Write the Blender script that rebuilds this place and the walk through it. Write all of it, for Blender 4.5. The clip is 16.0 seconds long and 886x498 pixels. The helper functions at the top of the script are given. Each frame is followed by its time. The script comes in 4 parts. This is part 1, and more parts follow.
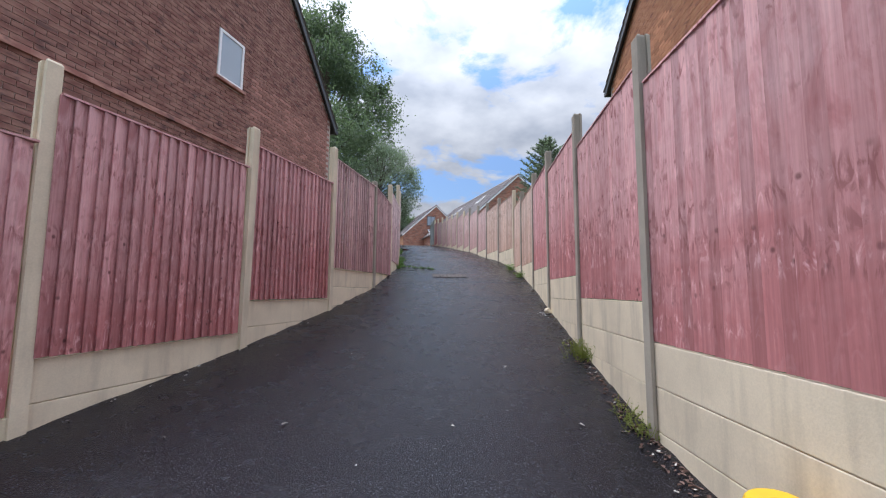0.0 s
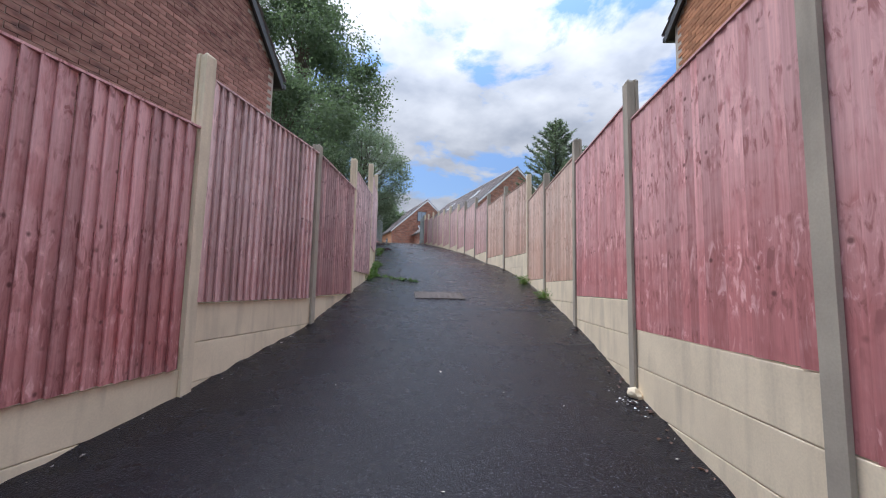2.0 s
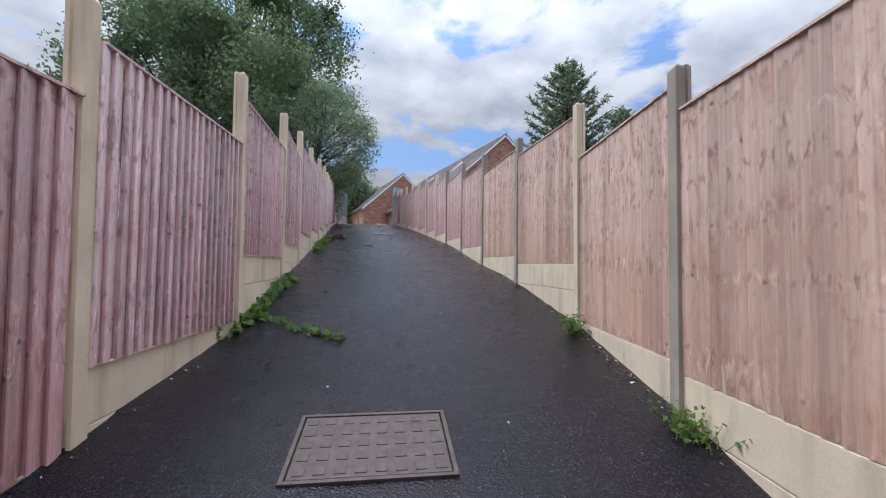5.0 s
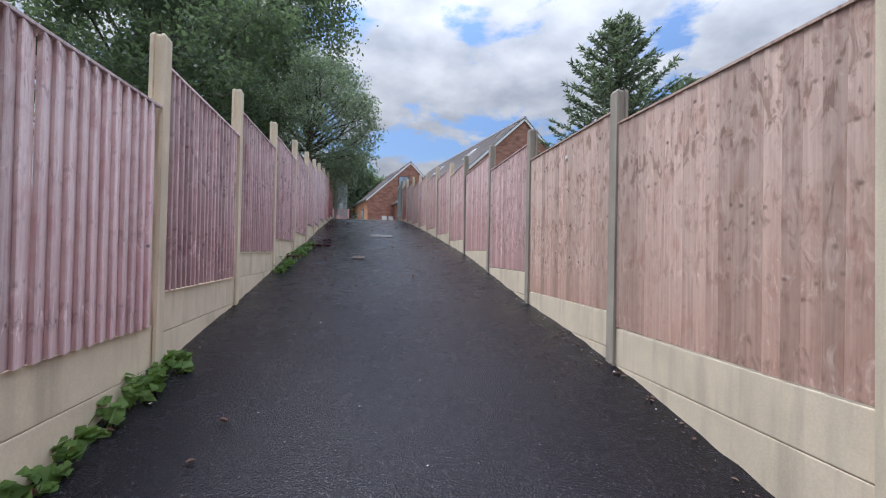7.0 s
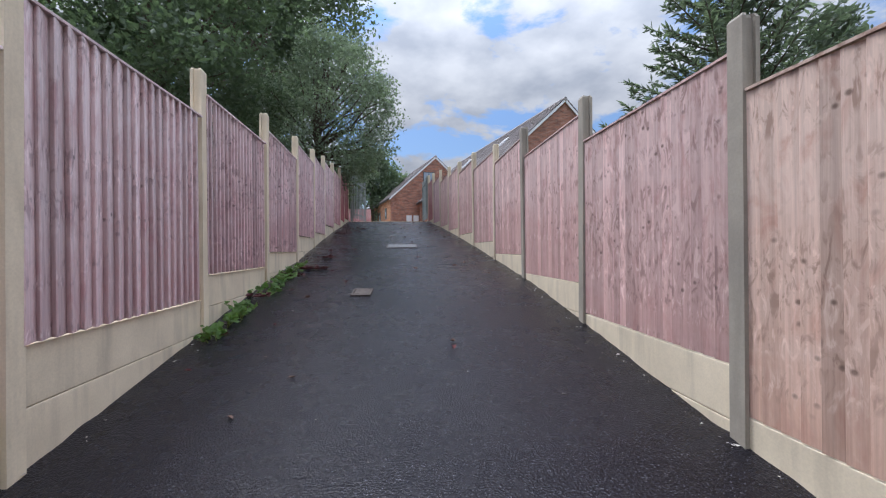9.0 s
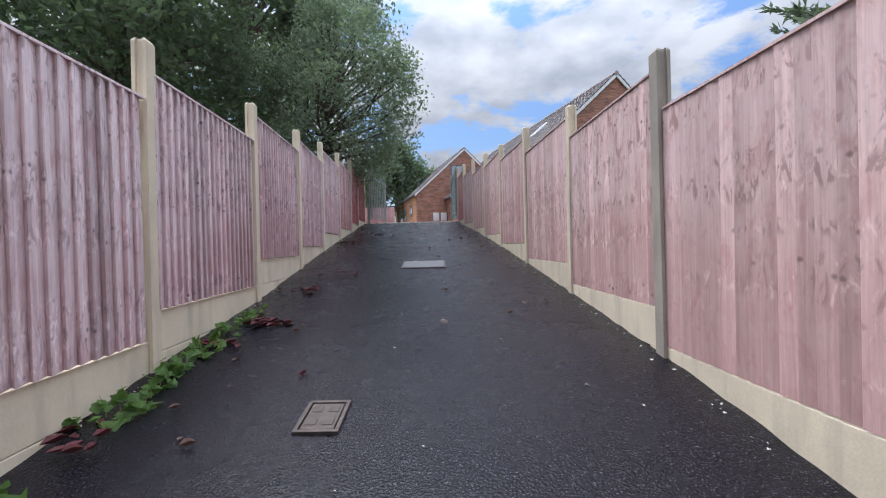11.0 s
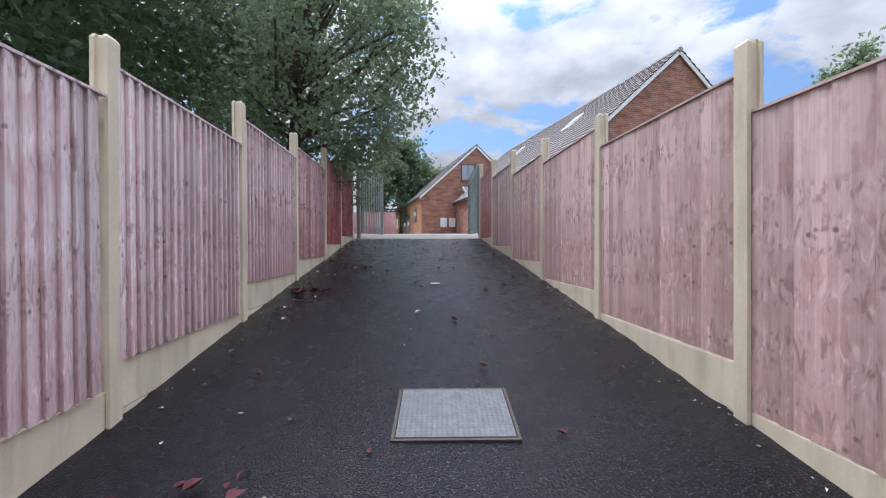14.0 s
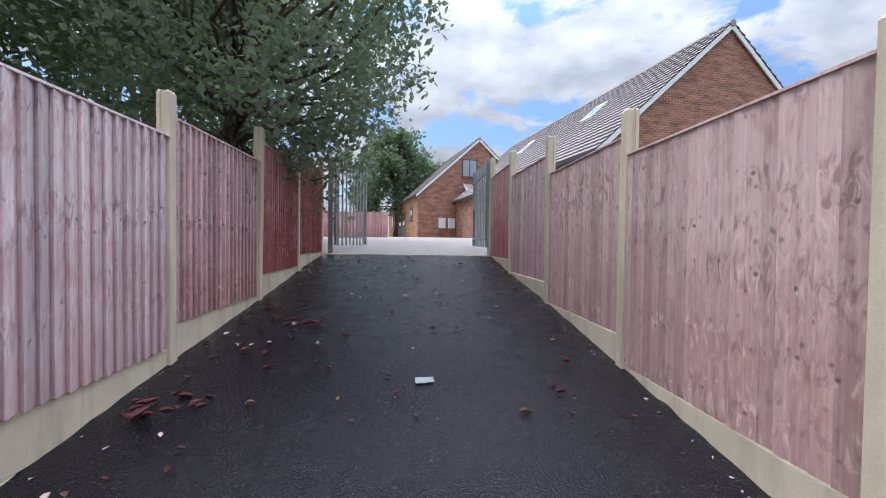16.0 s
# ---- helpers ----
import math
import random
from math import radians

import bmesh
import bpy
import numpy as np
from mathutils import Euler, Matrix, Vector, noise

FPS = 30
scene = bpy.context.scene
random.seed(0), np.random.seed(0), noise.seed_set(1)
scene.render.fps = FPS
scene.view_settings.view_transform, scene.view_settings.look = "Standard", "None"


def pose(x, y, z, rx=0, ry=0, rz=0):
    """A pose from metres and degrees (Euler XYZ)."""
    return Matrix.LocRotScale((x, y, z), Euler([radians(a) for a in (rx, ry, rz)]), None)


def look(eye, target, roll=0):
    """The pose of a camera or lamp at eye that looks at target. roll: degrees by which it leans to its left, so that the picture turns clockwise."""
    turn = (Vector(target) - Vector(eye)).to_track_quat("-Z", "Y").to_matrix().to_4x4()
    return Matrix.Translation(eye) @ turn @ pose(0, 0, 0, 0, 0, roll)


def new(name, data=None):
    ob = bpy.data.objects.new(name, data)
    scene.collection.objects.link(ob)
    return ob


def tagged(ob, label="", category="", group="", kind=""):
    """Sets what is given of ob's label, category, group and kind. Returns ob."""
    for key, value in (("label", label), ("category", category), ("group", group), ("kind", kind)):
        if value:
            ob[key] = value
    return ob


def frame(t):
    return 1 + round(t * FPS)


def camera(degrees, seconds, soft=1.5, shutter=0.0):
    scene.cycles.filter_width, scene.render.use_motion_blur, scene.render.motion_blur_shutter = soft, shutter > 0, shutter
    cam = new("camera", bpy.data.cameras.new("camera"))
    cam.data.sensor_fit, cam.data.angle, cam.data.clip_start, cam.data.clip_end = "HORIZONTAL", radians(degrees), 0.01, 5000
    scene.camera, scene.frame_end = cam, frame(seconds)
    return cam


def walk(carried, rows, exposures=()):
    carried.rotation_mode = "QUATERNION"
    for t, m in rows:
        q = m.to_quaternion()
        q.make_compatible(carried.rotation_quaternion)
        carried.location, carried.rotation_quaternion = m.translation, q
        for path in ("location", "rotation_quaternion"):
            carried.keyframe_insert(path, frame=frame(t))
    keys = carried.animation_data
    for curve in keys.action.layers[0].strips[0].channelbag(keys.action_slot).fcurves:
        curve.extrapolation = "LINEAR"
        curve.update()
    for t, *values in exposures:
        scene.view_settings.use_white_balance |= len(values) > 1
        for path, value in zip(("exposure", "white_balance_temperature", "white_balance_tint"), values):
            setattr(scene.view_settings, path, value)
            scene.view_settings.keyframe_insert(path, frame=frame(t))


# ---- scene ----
cam = camera(94.9, 16.0, soft=1.15)

PATH = [
    (0, (-0.056, -0.868, 0.346), (0.11, 1.114, 0.552), 0.5),
    (0.5, (0.039, -0.003, 0.465), (0.208, 1.977, 0.683), 0.9),
    (1, (0.132, 0.78, 0.556), (0.316, 2.762, 0.751), 0.9),
    (1.5, (0.234, 1.611, 0.719), (0.418, 3.592, 0.92), 0.9),
    (2, (0.281, 2.411, 0.86), (0.489, 4.391, 1.049), 1.3),
    (2.5, (0.348, 3.236, 0.998), (0.618, 5.212, 1.145), 1.4),
    (3, (0.51, 3.992, 1.16), (0.841, 5.959, 1.317), 0.6),
    (3.5, (0.56, 4.769, 1.283), (0.871, 6.74, 1.427), 1.0),
    (6, (1.154, 8.609, 2.014), (1.465, 10.584, 2.049), 0.6),
    (6.5, (1.132, 9.369, 2.194), (1.431, 11.347, 2.219), 1.0),
    (7, (1.212, 9.974, 2.277), (1.483, 11.956, 2.298), 1.0),
    (7.5, (1.219, 10.672, 2.357), (1.459, 12.657, 2.365), 1.0),
    (8, (1.253, 11.515, 2.475), (1.456, 13.505, 2.47), 0.7),
    (8.5, (1.234, 12.278, 2.572), (1.409, 14.271, 2.565), 0.3),
    (9, (1.31, 13.01, 2.687), (1.451, 15.005, 2.69), -0.5),
    (11.5, (1.344, 16.623, 3.213), (1.304, 18.622, 3.191), -1.1),
    (12, (1.354, 17.351, 3.353), (1.276, 19.35, 3.332), -0.7),
    (12.5, (1.203, 18.052, 3.494), (1.117, 20.05, 3.472), -0.3),
    (13, (1.169, 18.731, 3.608), (1.091, 20.729, 3.587), -0.2),
    (13.5, (1.023, 19.44, 3.705), (0.978, 21.44, 3.68), -0.2),
    (14, (0.968, 20.182, 3.8), (0.957, 22.182, 3.784), -0.2),
    (14.5, (0.882, 20.908, 3.933), (0.911, 22.908, 3.923), -0.1),
    (15, (0.953, 21.639, 4.06), (0.989, 23.638, 4.063), -0.3),
    (15.5, (0.911, 22.315, 4.19), (0.942, 24.315, 4.176), 0.1),
    (16, (0.951, 22.982, 4.311), (0.95, 24.981, 4.273), 0.7),
]
walk(cam, [(t, look(eye, target, roll)) for t, eye, target, roll in PATH],
     exposures=((0.0, 1.45), (8.0, 1.36), (11.5, 1.55), (16.0, 1.68)))

# ---- world and sun ----
SUN_EL, SUN_AZ = radians(60), radians(-52)     # azimuth from +y towards +x
world = bpy.data.worlds.new("sky")
scene.world = world
world.use_nodes = True
wn, wl = world.node_tree.nodes, world.node_tree.links
wn.clear()
w_out = wn.new("ShaderNodeOutputWorld")
w_bg = wn.new("ShaderNodeBackground")
w_sky = wn.new("ShaderNodeTexSky")
w_sky.sky_type, w_sky.sun_disc = "NISHITA", False
w_sky.sun_elevation, w_sky.sun_rotation = SUN_EL, SUN_AZ
w_sky.air_density, w_sky.dust_density, w_sky.ozone_density = 1.0, 0.4, 2.5
w_bg.inputs["Strength"].default_value = 0.12
scene.view_settings.use_white_balance = True
scene.view_settings.white_balance_temperature, scene.view_settings.white_balance_tint = 5900, 13
w_tc = wn.new("ShaderNodeTexCoord")
w_sep = wn.new("ShaderNodeSeparateXYZ")
wl.new(w_tc.outputs["Generated"], w_sep.inputs[0])


def wmath(op, a, b):
    n = wn.new("ShaderNodeMath")
    n.operation = op
    for i, v in enumerate((a, b)):
        if isinstance(v, (int, float)):
            n.inputs[i].default_value = v
        else:
            wl.new(v, n.inputs[i])
    return n.outputs[0]


# clouds on a flat layer high above
w_h = wmath("ADD", wmath("MAXIMUM", w_sep.outputs["Z"], 0.0), 0.26)
w_comb = wn.new("ShaderNodeCombineXYZ")
wl.new(wmath("DIVIDE", w_sep.outputs["X"], w_h), w_comb.inputs[0])
wl.new(wmath("DIVIDE", w_sep.outputs["Y"], w_h), w_comb.inputs[1])
w_n1 = wn.new("ShaderNodeTexNoise")
w_n1.inputs["Scale"].default_value, w_n1.inputs["Detail"].default_value, w_n1.inputs["Roughness"].default_value = 3.4, 10, 0.60
w_n1.inputs["Distortion"].default_value = 0.25
w_map = wn.new("ShaderNodeMapping")
w_map.inputs["Location"].default_value = (3.3, 1.7, 0)
wl.new(w_comb.outputs[0], w_map.inputs[0])
wl.new(w_map.outputs[0], w_n1.inputs["Vector"])
w_r = wn.new("ShaderNodeValToRGB")
w_r.color_ramp.elements[0].position, w_r.color_ramp.elements[1].position = 0.375, 0.475
# fewer clouds in a belt above the horizon
w_belt = wmath("DIVIDE", wmath("SUBTRACT", w_sep.outputs["Z"], 0.27), 0.05)
w_belt = wmath("POWER", 2.718, wmath("MULTIPLY", wmath("MULTIPLY", w_belt, w_belt), -1.0))
wl.new(wmath("SUBTRACT", w_n1.outputs[0], wmath("MULTIPLY", w_belt, 0.10)), w_r.inputs[0])
w_n2 = wn.new("ShaderNodeTexNoise")
w_n2.inputs["Scale"].default_value, w_n2.inputs["Detail"].default_value = 5.0, 9
wl.new(w_map.outputs[0], w_n2.inputs["Vector"])
w_r2 = wn.new("ShaderNodeValToRGB")
w_r2.color_ramp.elements[0].position, w_r2.color_ramp.elements[1].position = 0.32, 0.66
w_r2.color_ramp.elements[0].color = (2.7, 2.9, 3.2, 1)
w_r2.color_ramp.elements[1].color = (4.4, 4.5, 4.6, 1)
wl.new(w_n2.outputs[0], w_r2.inputs[0])
w_mix = wn.new("ShaderNodeMixRGB")
wl.new(w_r.outputs[0], w_mix.inputs[0])
wl.new(w_sky.outputs[0], w_mix.inputs[1])
wl.new(w_r2.outputs[0], w_mix.inputs[2])
# a cloudy sky is brighter overhead than at the horizon
w_up = wmath("MAXIMUM", w_sep.outputs["Z"], 0.0)
w_gain = wmath("ADD", wmath("MULTIPLY", wmath("POWER", w_up, 3.0), 3.2), 0.38)
w_scale = wn.new("ShaderNodeVectorMath")
w_scale.operation = "SCALE"
wl.new(w_mix.outputs[0], w_scale.inputs[0])
wl.new(w_gain, w_scale.inputs["Scale"])
wl.new(w_scale.outputs[0], w_bg.inputs["Color"])
wl.new(w_bg.outputs[0], w_out.inputs[0])

sun_data = bpy.data.lights.new("sun", "SUN")
sun_data.energy, sun_data.angle, sun_data.color = 1.05, radians(28), (1.0, 0.965, 0.91)
sun = new("sun", sun_data)
sun.matrix_world = look((0, 0, 0), (-math.sin(SUN_AZ) * math.cos(SUN_EL), -math.cos(SUN_AZ) * math.cos(SUN_EL), -math.sin(SUN_EL)))


# ---- materials ----
class Mat:
    """A small builder for node materials."""

    def __init__(self, name, rough=0.8, metal=0.0, spec=0.5):
        self.m = bpy.data.materials.new(name)
        self.m.use_nodes = True
        self.n, self.l = self.m.node_tree.nodes, self.m.node_tree.links
        self.b = self.n["Principled BSDF"]
        self.b.inputs["Roughness"].default_value = rough
        self.b.inputs["Metallic"].default_value = metal
        self.b.inputs["Specular IOR Level"].default_value = spec
        self.tc = self.n.new("ShaderNodeTexCoord")
        self.info = None

    def coords(self, scale=(1, 1, 1), shuffle=True):
        """Object coordinates, scaled, shifted by the object's random number."""
        mp = self.n.new("ShaderNodeMapping")
        mp.inputs["Scale"].default_value = scale
        self.l.new(self.tc.outputs["Object"], mp.inputs[0])
        if not shuffle:
            return mp.outputs[0]
        if not self.info:
            self.info = self.n.new("ShaderNodeObjectInfo")
        mul = self.n.new("ShaderNodeVectorMath")
        mul.operation = "SCALE"
        mul.inputs[0].default_value = (37.0, 71.0, 53.0)
        self.l.new(self.info.outputs["Random"], mul.inputs["Scale"])
        add = self.n.new("ShaderNodeVectorMath")
        self.l.new(mp.outputs[0], add.inputs[0])
        self.l.new(mul.outputs[0], add.inputs[1])
        return add.outputs[0]

    def noise(self, vec, scale, detail=4, rough=0.55, dist=0.0):
        t = self.n.new("ShaderNodeTexNoise")
        for k, v in (("Scale", scale), ("Detail", detail), ("Roughness", rough), ("Distortion", dist)):
            t.inputs[k].default_value = v
        self.l.new(vec, t.inputs["Vector"])
        return t.outputs[0]

    def voronoi(self, vec, scale):
        t = self.n.new("ShaderNodeTexVoronoi")
        t.inputs["Scale"].default_value = scale
        self.l.new(vec, t.inputs["Vector"])
        return t.outputs["Distance"]

    def ramp(self, fac, *stops):
        r = self.n.new("ShaderNodeValToRGB")
        e = r.color_ramp.elements
        while len(e) < len(stops):
            e.new(0.5)
        for el, (p, c) in zip(e, stops):
            el.position = p
            el.color = (c, c, c, 1) if isinstance(c, (int, float)) else (*c, 1)
        self.l.new(fac, r.inputs[0])
        return r.outputs[0]

    def mix(self, fac, a, b, mode="MIX"):
        m = self.n.new("ShaderNodeMixRGB")
        m.blend_type = mode
        for i, v in enumerate((fac, a, b)):
            if isinstance(v, (int, float)):
                m.inputs[i].default_value = v if i == 0 else (v, v, v, 1)
            elif isinstance(v, tuple):
                m.inputs[i].default_value = (*v, 1)
            else:
                self.l.new(v, m.inputs[i])
        return m.outputs[0]

    def color(self, v):
        if isinstance(v, tuple):
            self.b.inputs["Base Color"].default_value = (*v, 1)
        else:
            self.l.new(v, self.b.inputs["Base Color"])
        return self

    def roughness(self, v):
        self.l.new(v, self.b.inputs["Roughness"])
        return self

    def bump(self, h, strength=0.3, dist=0.01):
        bp = self.n.new("ShaderNodeBump")
        bp.inputs["Strength"].default_value, bp.inputs["Distance"].default_value = strength, dist
        self.l.new(h, bp.inputs["Height"])
        self.l.new(bp.outputs[0], self.b.inputs["Normal"])
        return self


def tinted(c, k):
    return tuple(min(1, v * k) for v in c)


def wood_mat(name, base, pale, red):
    """Stained featheredge softwood: grain, rows of knots running from board to board, bleached heads."""
    m = Mat(name, 0.85, spec=0.25)
    geo = m.n.new("ShaderNodeNewGeometry")

    def at(scale):
        mp = m.n.new("ShaderNodeMapping")
        mp.inputs["Scale"].default_value = scale
        m.l.new(geo.outputs["Position"], mp.inputs[0])
        return mp.outputs[0]

    def mul(a, b):
        return m.mix(1.0, a, b, "MULTIPLY")

    grain = m.noise(m.coords((70, 70, 2.4)), 1.0, 5, 0.6, 0.6)
    streak = m.noise(m.coords((24, 24, 1.0)), 1.0, 4, 0.6, 0.5)
    patch = m.noise(at((0.55, 0.55, 1.5)), 1.0, 5, 0.65, 0.6)
    sep = m.n.new("ShaderNodeSeparateXYZ")
    m.l.new(m.tc.outputs["Object"], sep.inputs[0])
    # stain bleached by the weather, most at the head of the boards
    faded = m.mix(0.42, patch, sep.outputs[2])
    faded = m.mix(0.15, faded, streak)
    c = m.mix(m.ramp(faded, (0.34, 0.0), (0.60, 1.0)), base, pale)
    blotch = m.noise(m.coords((9, 9, 6)), 1.0, 5, 0.6, 0.8)
    c = m.mix(m.ramp(blotch, (0.50, 0.0), (0.70, 0.6)), c, red)
    c = m.mix(0.36, c, m.ramp(grain, (0.3, 0.58), (0.7, 1.24)), "MULTIPLY")
    c = m.mix(0.28, c, m.ramp(streak, (0.35, 0.68), (0.65, 1.18)), "MULTIPLY")
    # knots, swirls and scuffs gather in rows across neighbouring boards
    rows = m.ramp(m.noise(at((0.35, 0.35, 4.6)), 1.0, 2, 0.5, 0.5), (0.44, 0.16), (0.57, 1.0))
    swirl = m.noise(m.coords((17, 17, 10)), 1.0, 5, 0.6, 1.3)
    c = m.mix(mul(rows, m.ramp(swirl, (0.53, 0.0), (0.62, 0.85))), c, tinted(base, 0.60))
    c = m.mix(mul(rows, m.ramp(swirl, (0.34, 0.85), (0.44, 0.0))), c, tinted(pale, 1.16))
    knot = m.voronoi(m.coords((8.5, 8.5, 16)), 1.0)
    c = m.mix(mul(rows, m.ramp(knot, (0.07, 0.85), (0.17, 0.0))), c, tinted(base, 0.28))
    rnd = m.ramp(m.info.outputs["Random"], (0.0, 0.80), (1.0, 1.16))
    c = mul(c, rnd)
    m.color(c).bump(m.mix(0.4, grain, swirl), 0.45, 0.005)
    return m.m


wood_red = wood_mat("red_stained_wood", (0.50, 0.20, 0.195), (0.66, 0.39, 0.385), (0.40, 0.135, 0.135))
wood_pink = wood_mat("pink_faded_wood", (0.58, 0.36, 0.35), (0.72, 0.54, 0.525), (0.44, 0.23, 0.225))
wood_tan = wood_mat("tan_weathered_wood", (0.54, 0.355, 0.27), (0.63, 0.475, 0.39), (0.44, 0.23, 0.17))
wood_grey = wood_mat("grey_pink_weathered_wood", (0.55, 0.35, 0.315), (0.67, 0.49, 0.45), (0.46, 0.235, 0.21))

# left fence's silvered boards, colour lifted to stand in for light on that side
wood_silver_bright = wood_mat("brightened_silver_pink_wood", (0.66, 0.485, 0.48), (0.80, 0.67, 0.66), (0.56, 0.31, 0.315))


def concrete_mat(name, a, b, dirt):
    m = Mat(name, 0.9, spec=0.25)
    v = m.coords((1, 1, 1))
    big = m.noise(v, 2.2, 5, 0.6)
    streak = m.noise(m.coords((7, 7, 0.9)), 1.0, 4)
    c = m.mix(m.ramp(big, (0.35, 0), (0.7, 1)), a, b)
    c = m.mix(m.ramp(streak, (0.50, 0.0), (0.72, 0.5)), c, dirt)
    fine = m.noise(v, 90, 3)
    c = m.mix(0.25, c, m.ramp(fine, (0.3, 0.75), (0.7, 1.15)), "MULTIPLY")
    m.color(c).bump(fine, 0.2, 0.003)
    return m.m


concrete = concrete_mat("cast_concrete", (0.74, 0.64, 0.47), (0.61, 0.525, 0.385), (0.36, 0.31, 0.23))
concrete_old = concrete_mat("weathered_concrete", (0.40, 0.36, 0.29), (0.29, 0.26, 0.215), (0.19, 0.175, 0.15))


def asphalt_mat():
    m = Mat("new_asphalt", 0.5, spec=0.19)
    v = m.coords((1, 1, 1), False)
    stone = m.voronoi(v, 78)
    grit_glint = m.noise(v, 105, 3, 0.65)
    big = m.noise(v, 0.8, 6, 0.6, 0.4)
    mid = m.noise(v, 6, 6, 0.6)
    c = m.mix(m.ramp(big, (0.35, 0), (0.68, 1)), (0.006, 0.005, 0.008), (0.010, 0.009, 0.012))
    c = m.mix(m.ramp(stone, (0.10, 0.7), (0.40, 0.0)), c, (0.013, 0.012, 0.015))
    # pale bluish specks: grit, with sky glints off the stones painted in
    c = m.mix(m.ramp(grit_glint, (0.61, 0.0), (0.68, 0.9)), c, (0.13, 0.132, 0.15))
    m.color(c)
    m.roughness(m.ramp(m.mix(0.5, big, mid), (0.36, 0.18), (0.64, 0.34)))
    m.bump(m.mix(0.2, m.mix(0.5, stone, grit_glint), mid), 1.0, 0.008)
    return m.m


asphalt = asphalt_mat()


def simple_mat(name, a, b, scale=6, rough=0.8, metal=0.0, bump=0.2, spec=0.4):
    m = Mat(name, rough, metal, spec)
    v = m.coords((1, 1, 1))
    n = m.noise(v, scale, 5, 0.6)
    m.color(m.mix(m.ramp(n, (0.3, 0), (0.7, 1)), a, b))
    m.bump(m.noise(v, scale * 9, 3), bump, 0.004)
    return m.m


def brick_piece_mat(name, a, b, d):
    m = Mat(name, 0.9, spec=0.2)
    v = m.coords((1, 1, 1))
    n = m.noise(m.coords((4.2, 4.2, 13), False), 1.0, 1)
    c = m.mix(m.ramp(n, (0.38, 0), (0.62, 1)), a, b)
    c = m.mix(m.ramp(m.noise(m.coords((3.1, 3.1, 9.0), False), 1.3, 2), (0.56, 0), (0.68, 0.8)), c, d)
    c = m.mix(0.8, c, m.ramp(m.info.outputs["Random"], (0, 0.6), (1, 1.25)), "MULTIPLY")
    f = m.noise(v, 60, 4)
    c = m.mix(0.3, c, m.ramp(f, (0.3, 0.7), (0.7, 1.2)), "MULTIPLY")
    m.color(c).bump(f, 0.4, 0.004)
    return m.m


brick_brown = brick_piece_mat("brown_brick", (0.27, 0.13, 0.105), (0.42, 0.235, 0.185), (0.13, 0.075, 0.07))
brick_orange = brick_piece_mat("orange_brick", (0.36, 0.16, 0.085), (0.42, 0.21, 0.11), (0.22, 0.10, 0.07))
mortar = simple_mat("mortar", (0.38, 0.33, 0.28), (0.44, 0.39, 0.33), 12, 0.95)


def brick_far_mat(name, a, b, mort):
    """Brickwork of walls that stay far off."""
    m = Mat(name, 0.9, spec=0.2)
    t = m.n.new("ShaderNodeTexBrick")
    sp = m.n.new("ShaderNodeSeparateXYZ")
    m.l.new(m.tc.outputs["Object"], sp.inputs[0])
    ad = m.n.new("ShaderNodeMath")
    m.l.new(sp.outputs[0], ad.inputs[0])
    m.l.new(sp.outputs[1], ad.inputs[1])
    cb = m.n.new("ShaderNodeCombineXYZ")
    m.l.new(ad.outputs[0], cb.inputs[0])
    m.l.new(sp.outputs[2], cb.inputs[1])
    m.l.new(cb.outputs[0], t.inputs["Vector"])
    for k, v in (("Scale", 1.0), ("Mortar Size", 0.008), ("Brick Width", 0.225), ("Row Height", 0.075), ("Mortar Smooth", 0.3)):
        t.inputs[k].default_value = v
    t.inputs["Color1"].default_value, t.inputs["Color2"].default_value, t.inputs["Mortar"].default_value = (*a, 1), (*b, 1), (*mort, 1)
    n = m.noise(m.coords((1, 1, 3), False), 1.6, 4)
    c = m.mix(0.8, t.outputs["Color"], m.ramp(n, (0.35, 0.55), (0.65, 1.2)), "MULTIPLY")
    m.color(c).bump(t.outputs["Fac"], -0.4, 0.01)
    return m.m


brick_red_far = brick_far_mat("red_multi_brickwork", (0.40, 0.165, 0.10), (0.25, 0.11, 0.08), (0.36, 0.3, 0.25))
brick_orange_far = brick_far_mat("orange_brickwork", (0.50, 0.24, 0.11), (0.40, 0.17, 0.09), (0.4, 0.32, 0.24))
white_paint = simple_mat("white_painted_trim", (0.74, 0.74, 0.74), (0.80, 0.80, 0.80), 3, 0.45, 0, 0.05)
roof_tile = simple_mat("grey_brown_concrete_roof_tile", (0.24, 0.215, 0.21), (0.33, 0.30, 0.295), 2.0, 0.8)
dark_trim = simple_mat("dark_gutter", (0.03, 0.03, 0.03), (0.05, 0.05, 0.05), 4, 0.4)
gate_steel = simple_mat("galvanised_green_grey_steel", (0.24, 0.265, 0.25), (0.33, 0.35, 0.335), 9, 0.5, 0.35)
plate_steel = simple_mat("galvanised_chequer_steel", (0.11, 0.11, 0.11), (0.19, 0.19, 0.19), 14, 0.55, 0.35)
iron_rust = simple_mat("worn_iron_cover", (0.06, 0.048, 0.042), (0.11, 0.088, 0.075), 18, 0.6, 0.5)
yellow_plastic = simple_mat("yellow_plastic", (0.80, 0.48, 0.02), (0.72, 0.42, 0.02), 6, 0.4, 0, 0.05)
bark = simple_mat("bark", (0.07, 0.055, 0.04), (0.13, 0.10, 0.075), 10, 0.95, 0, 0.8)
soil = simple_mat("soil_and_grass", (0.06, 0.075, 0.03), (0.10, 0.10, 0.05), 1.5, 1.0)
gravel = simple_mat("pale_block_paving", (0.27, 0.24, 0.215), (0.35, 0.315, 0.285), 3.0, 0.9)
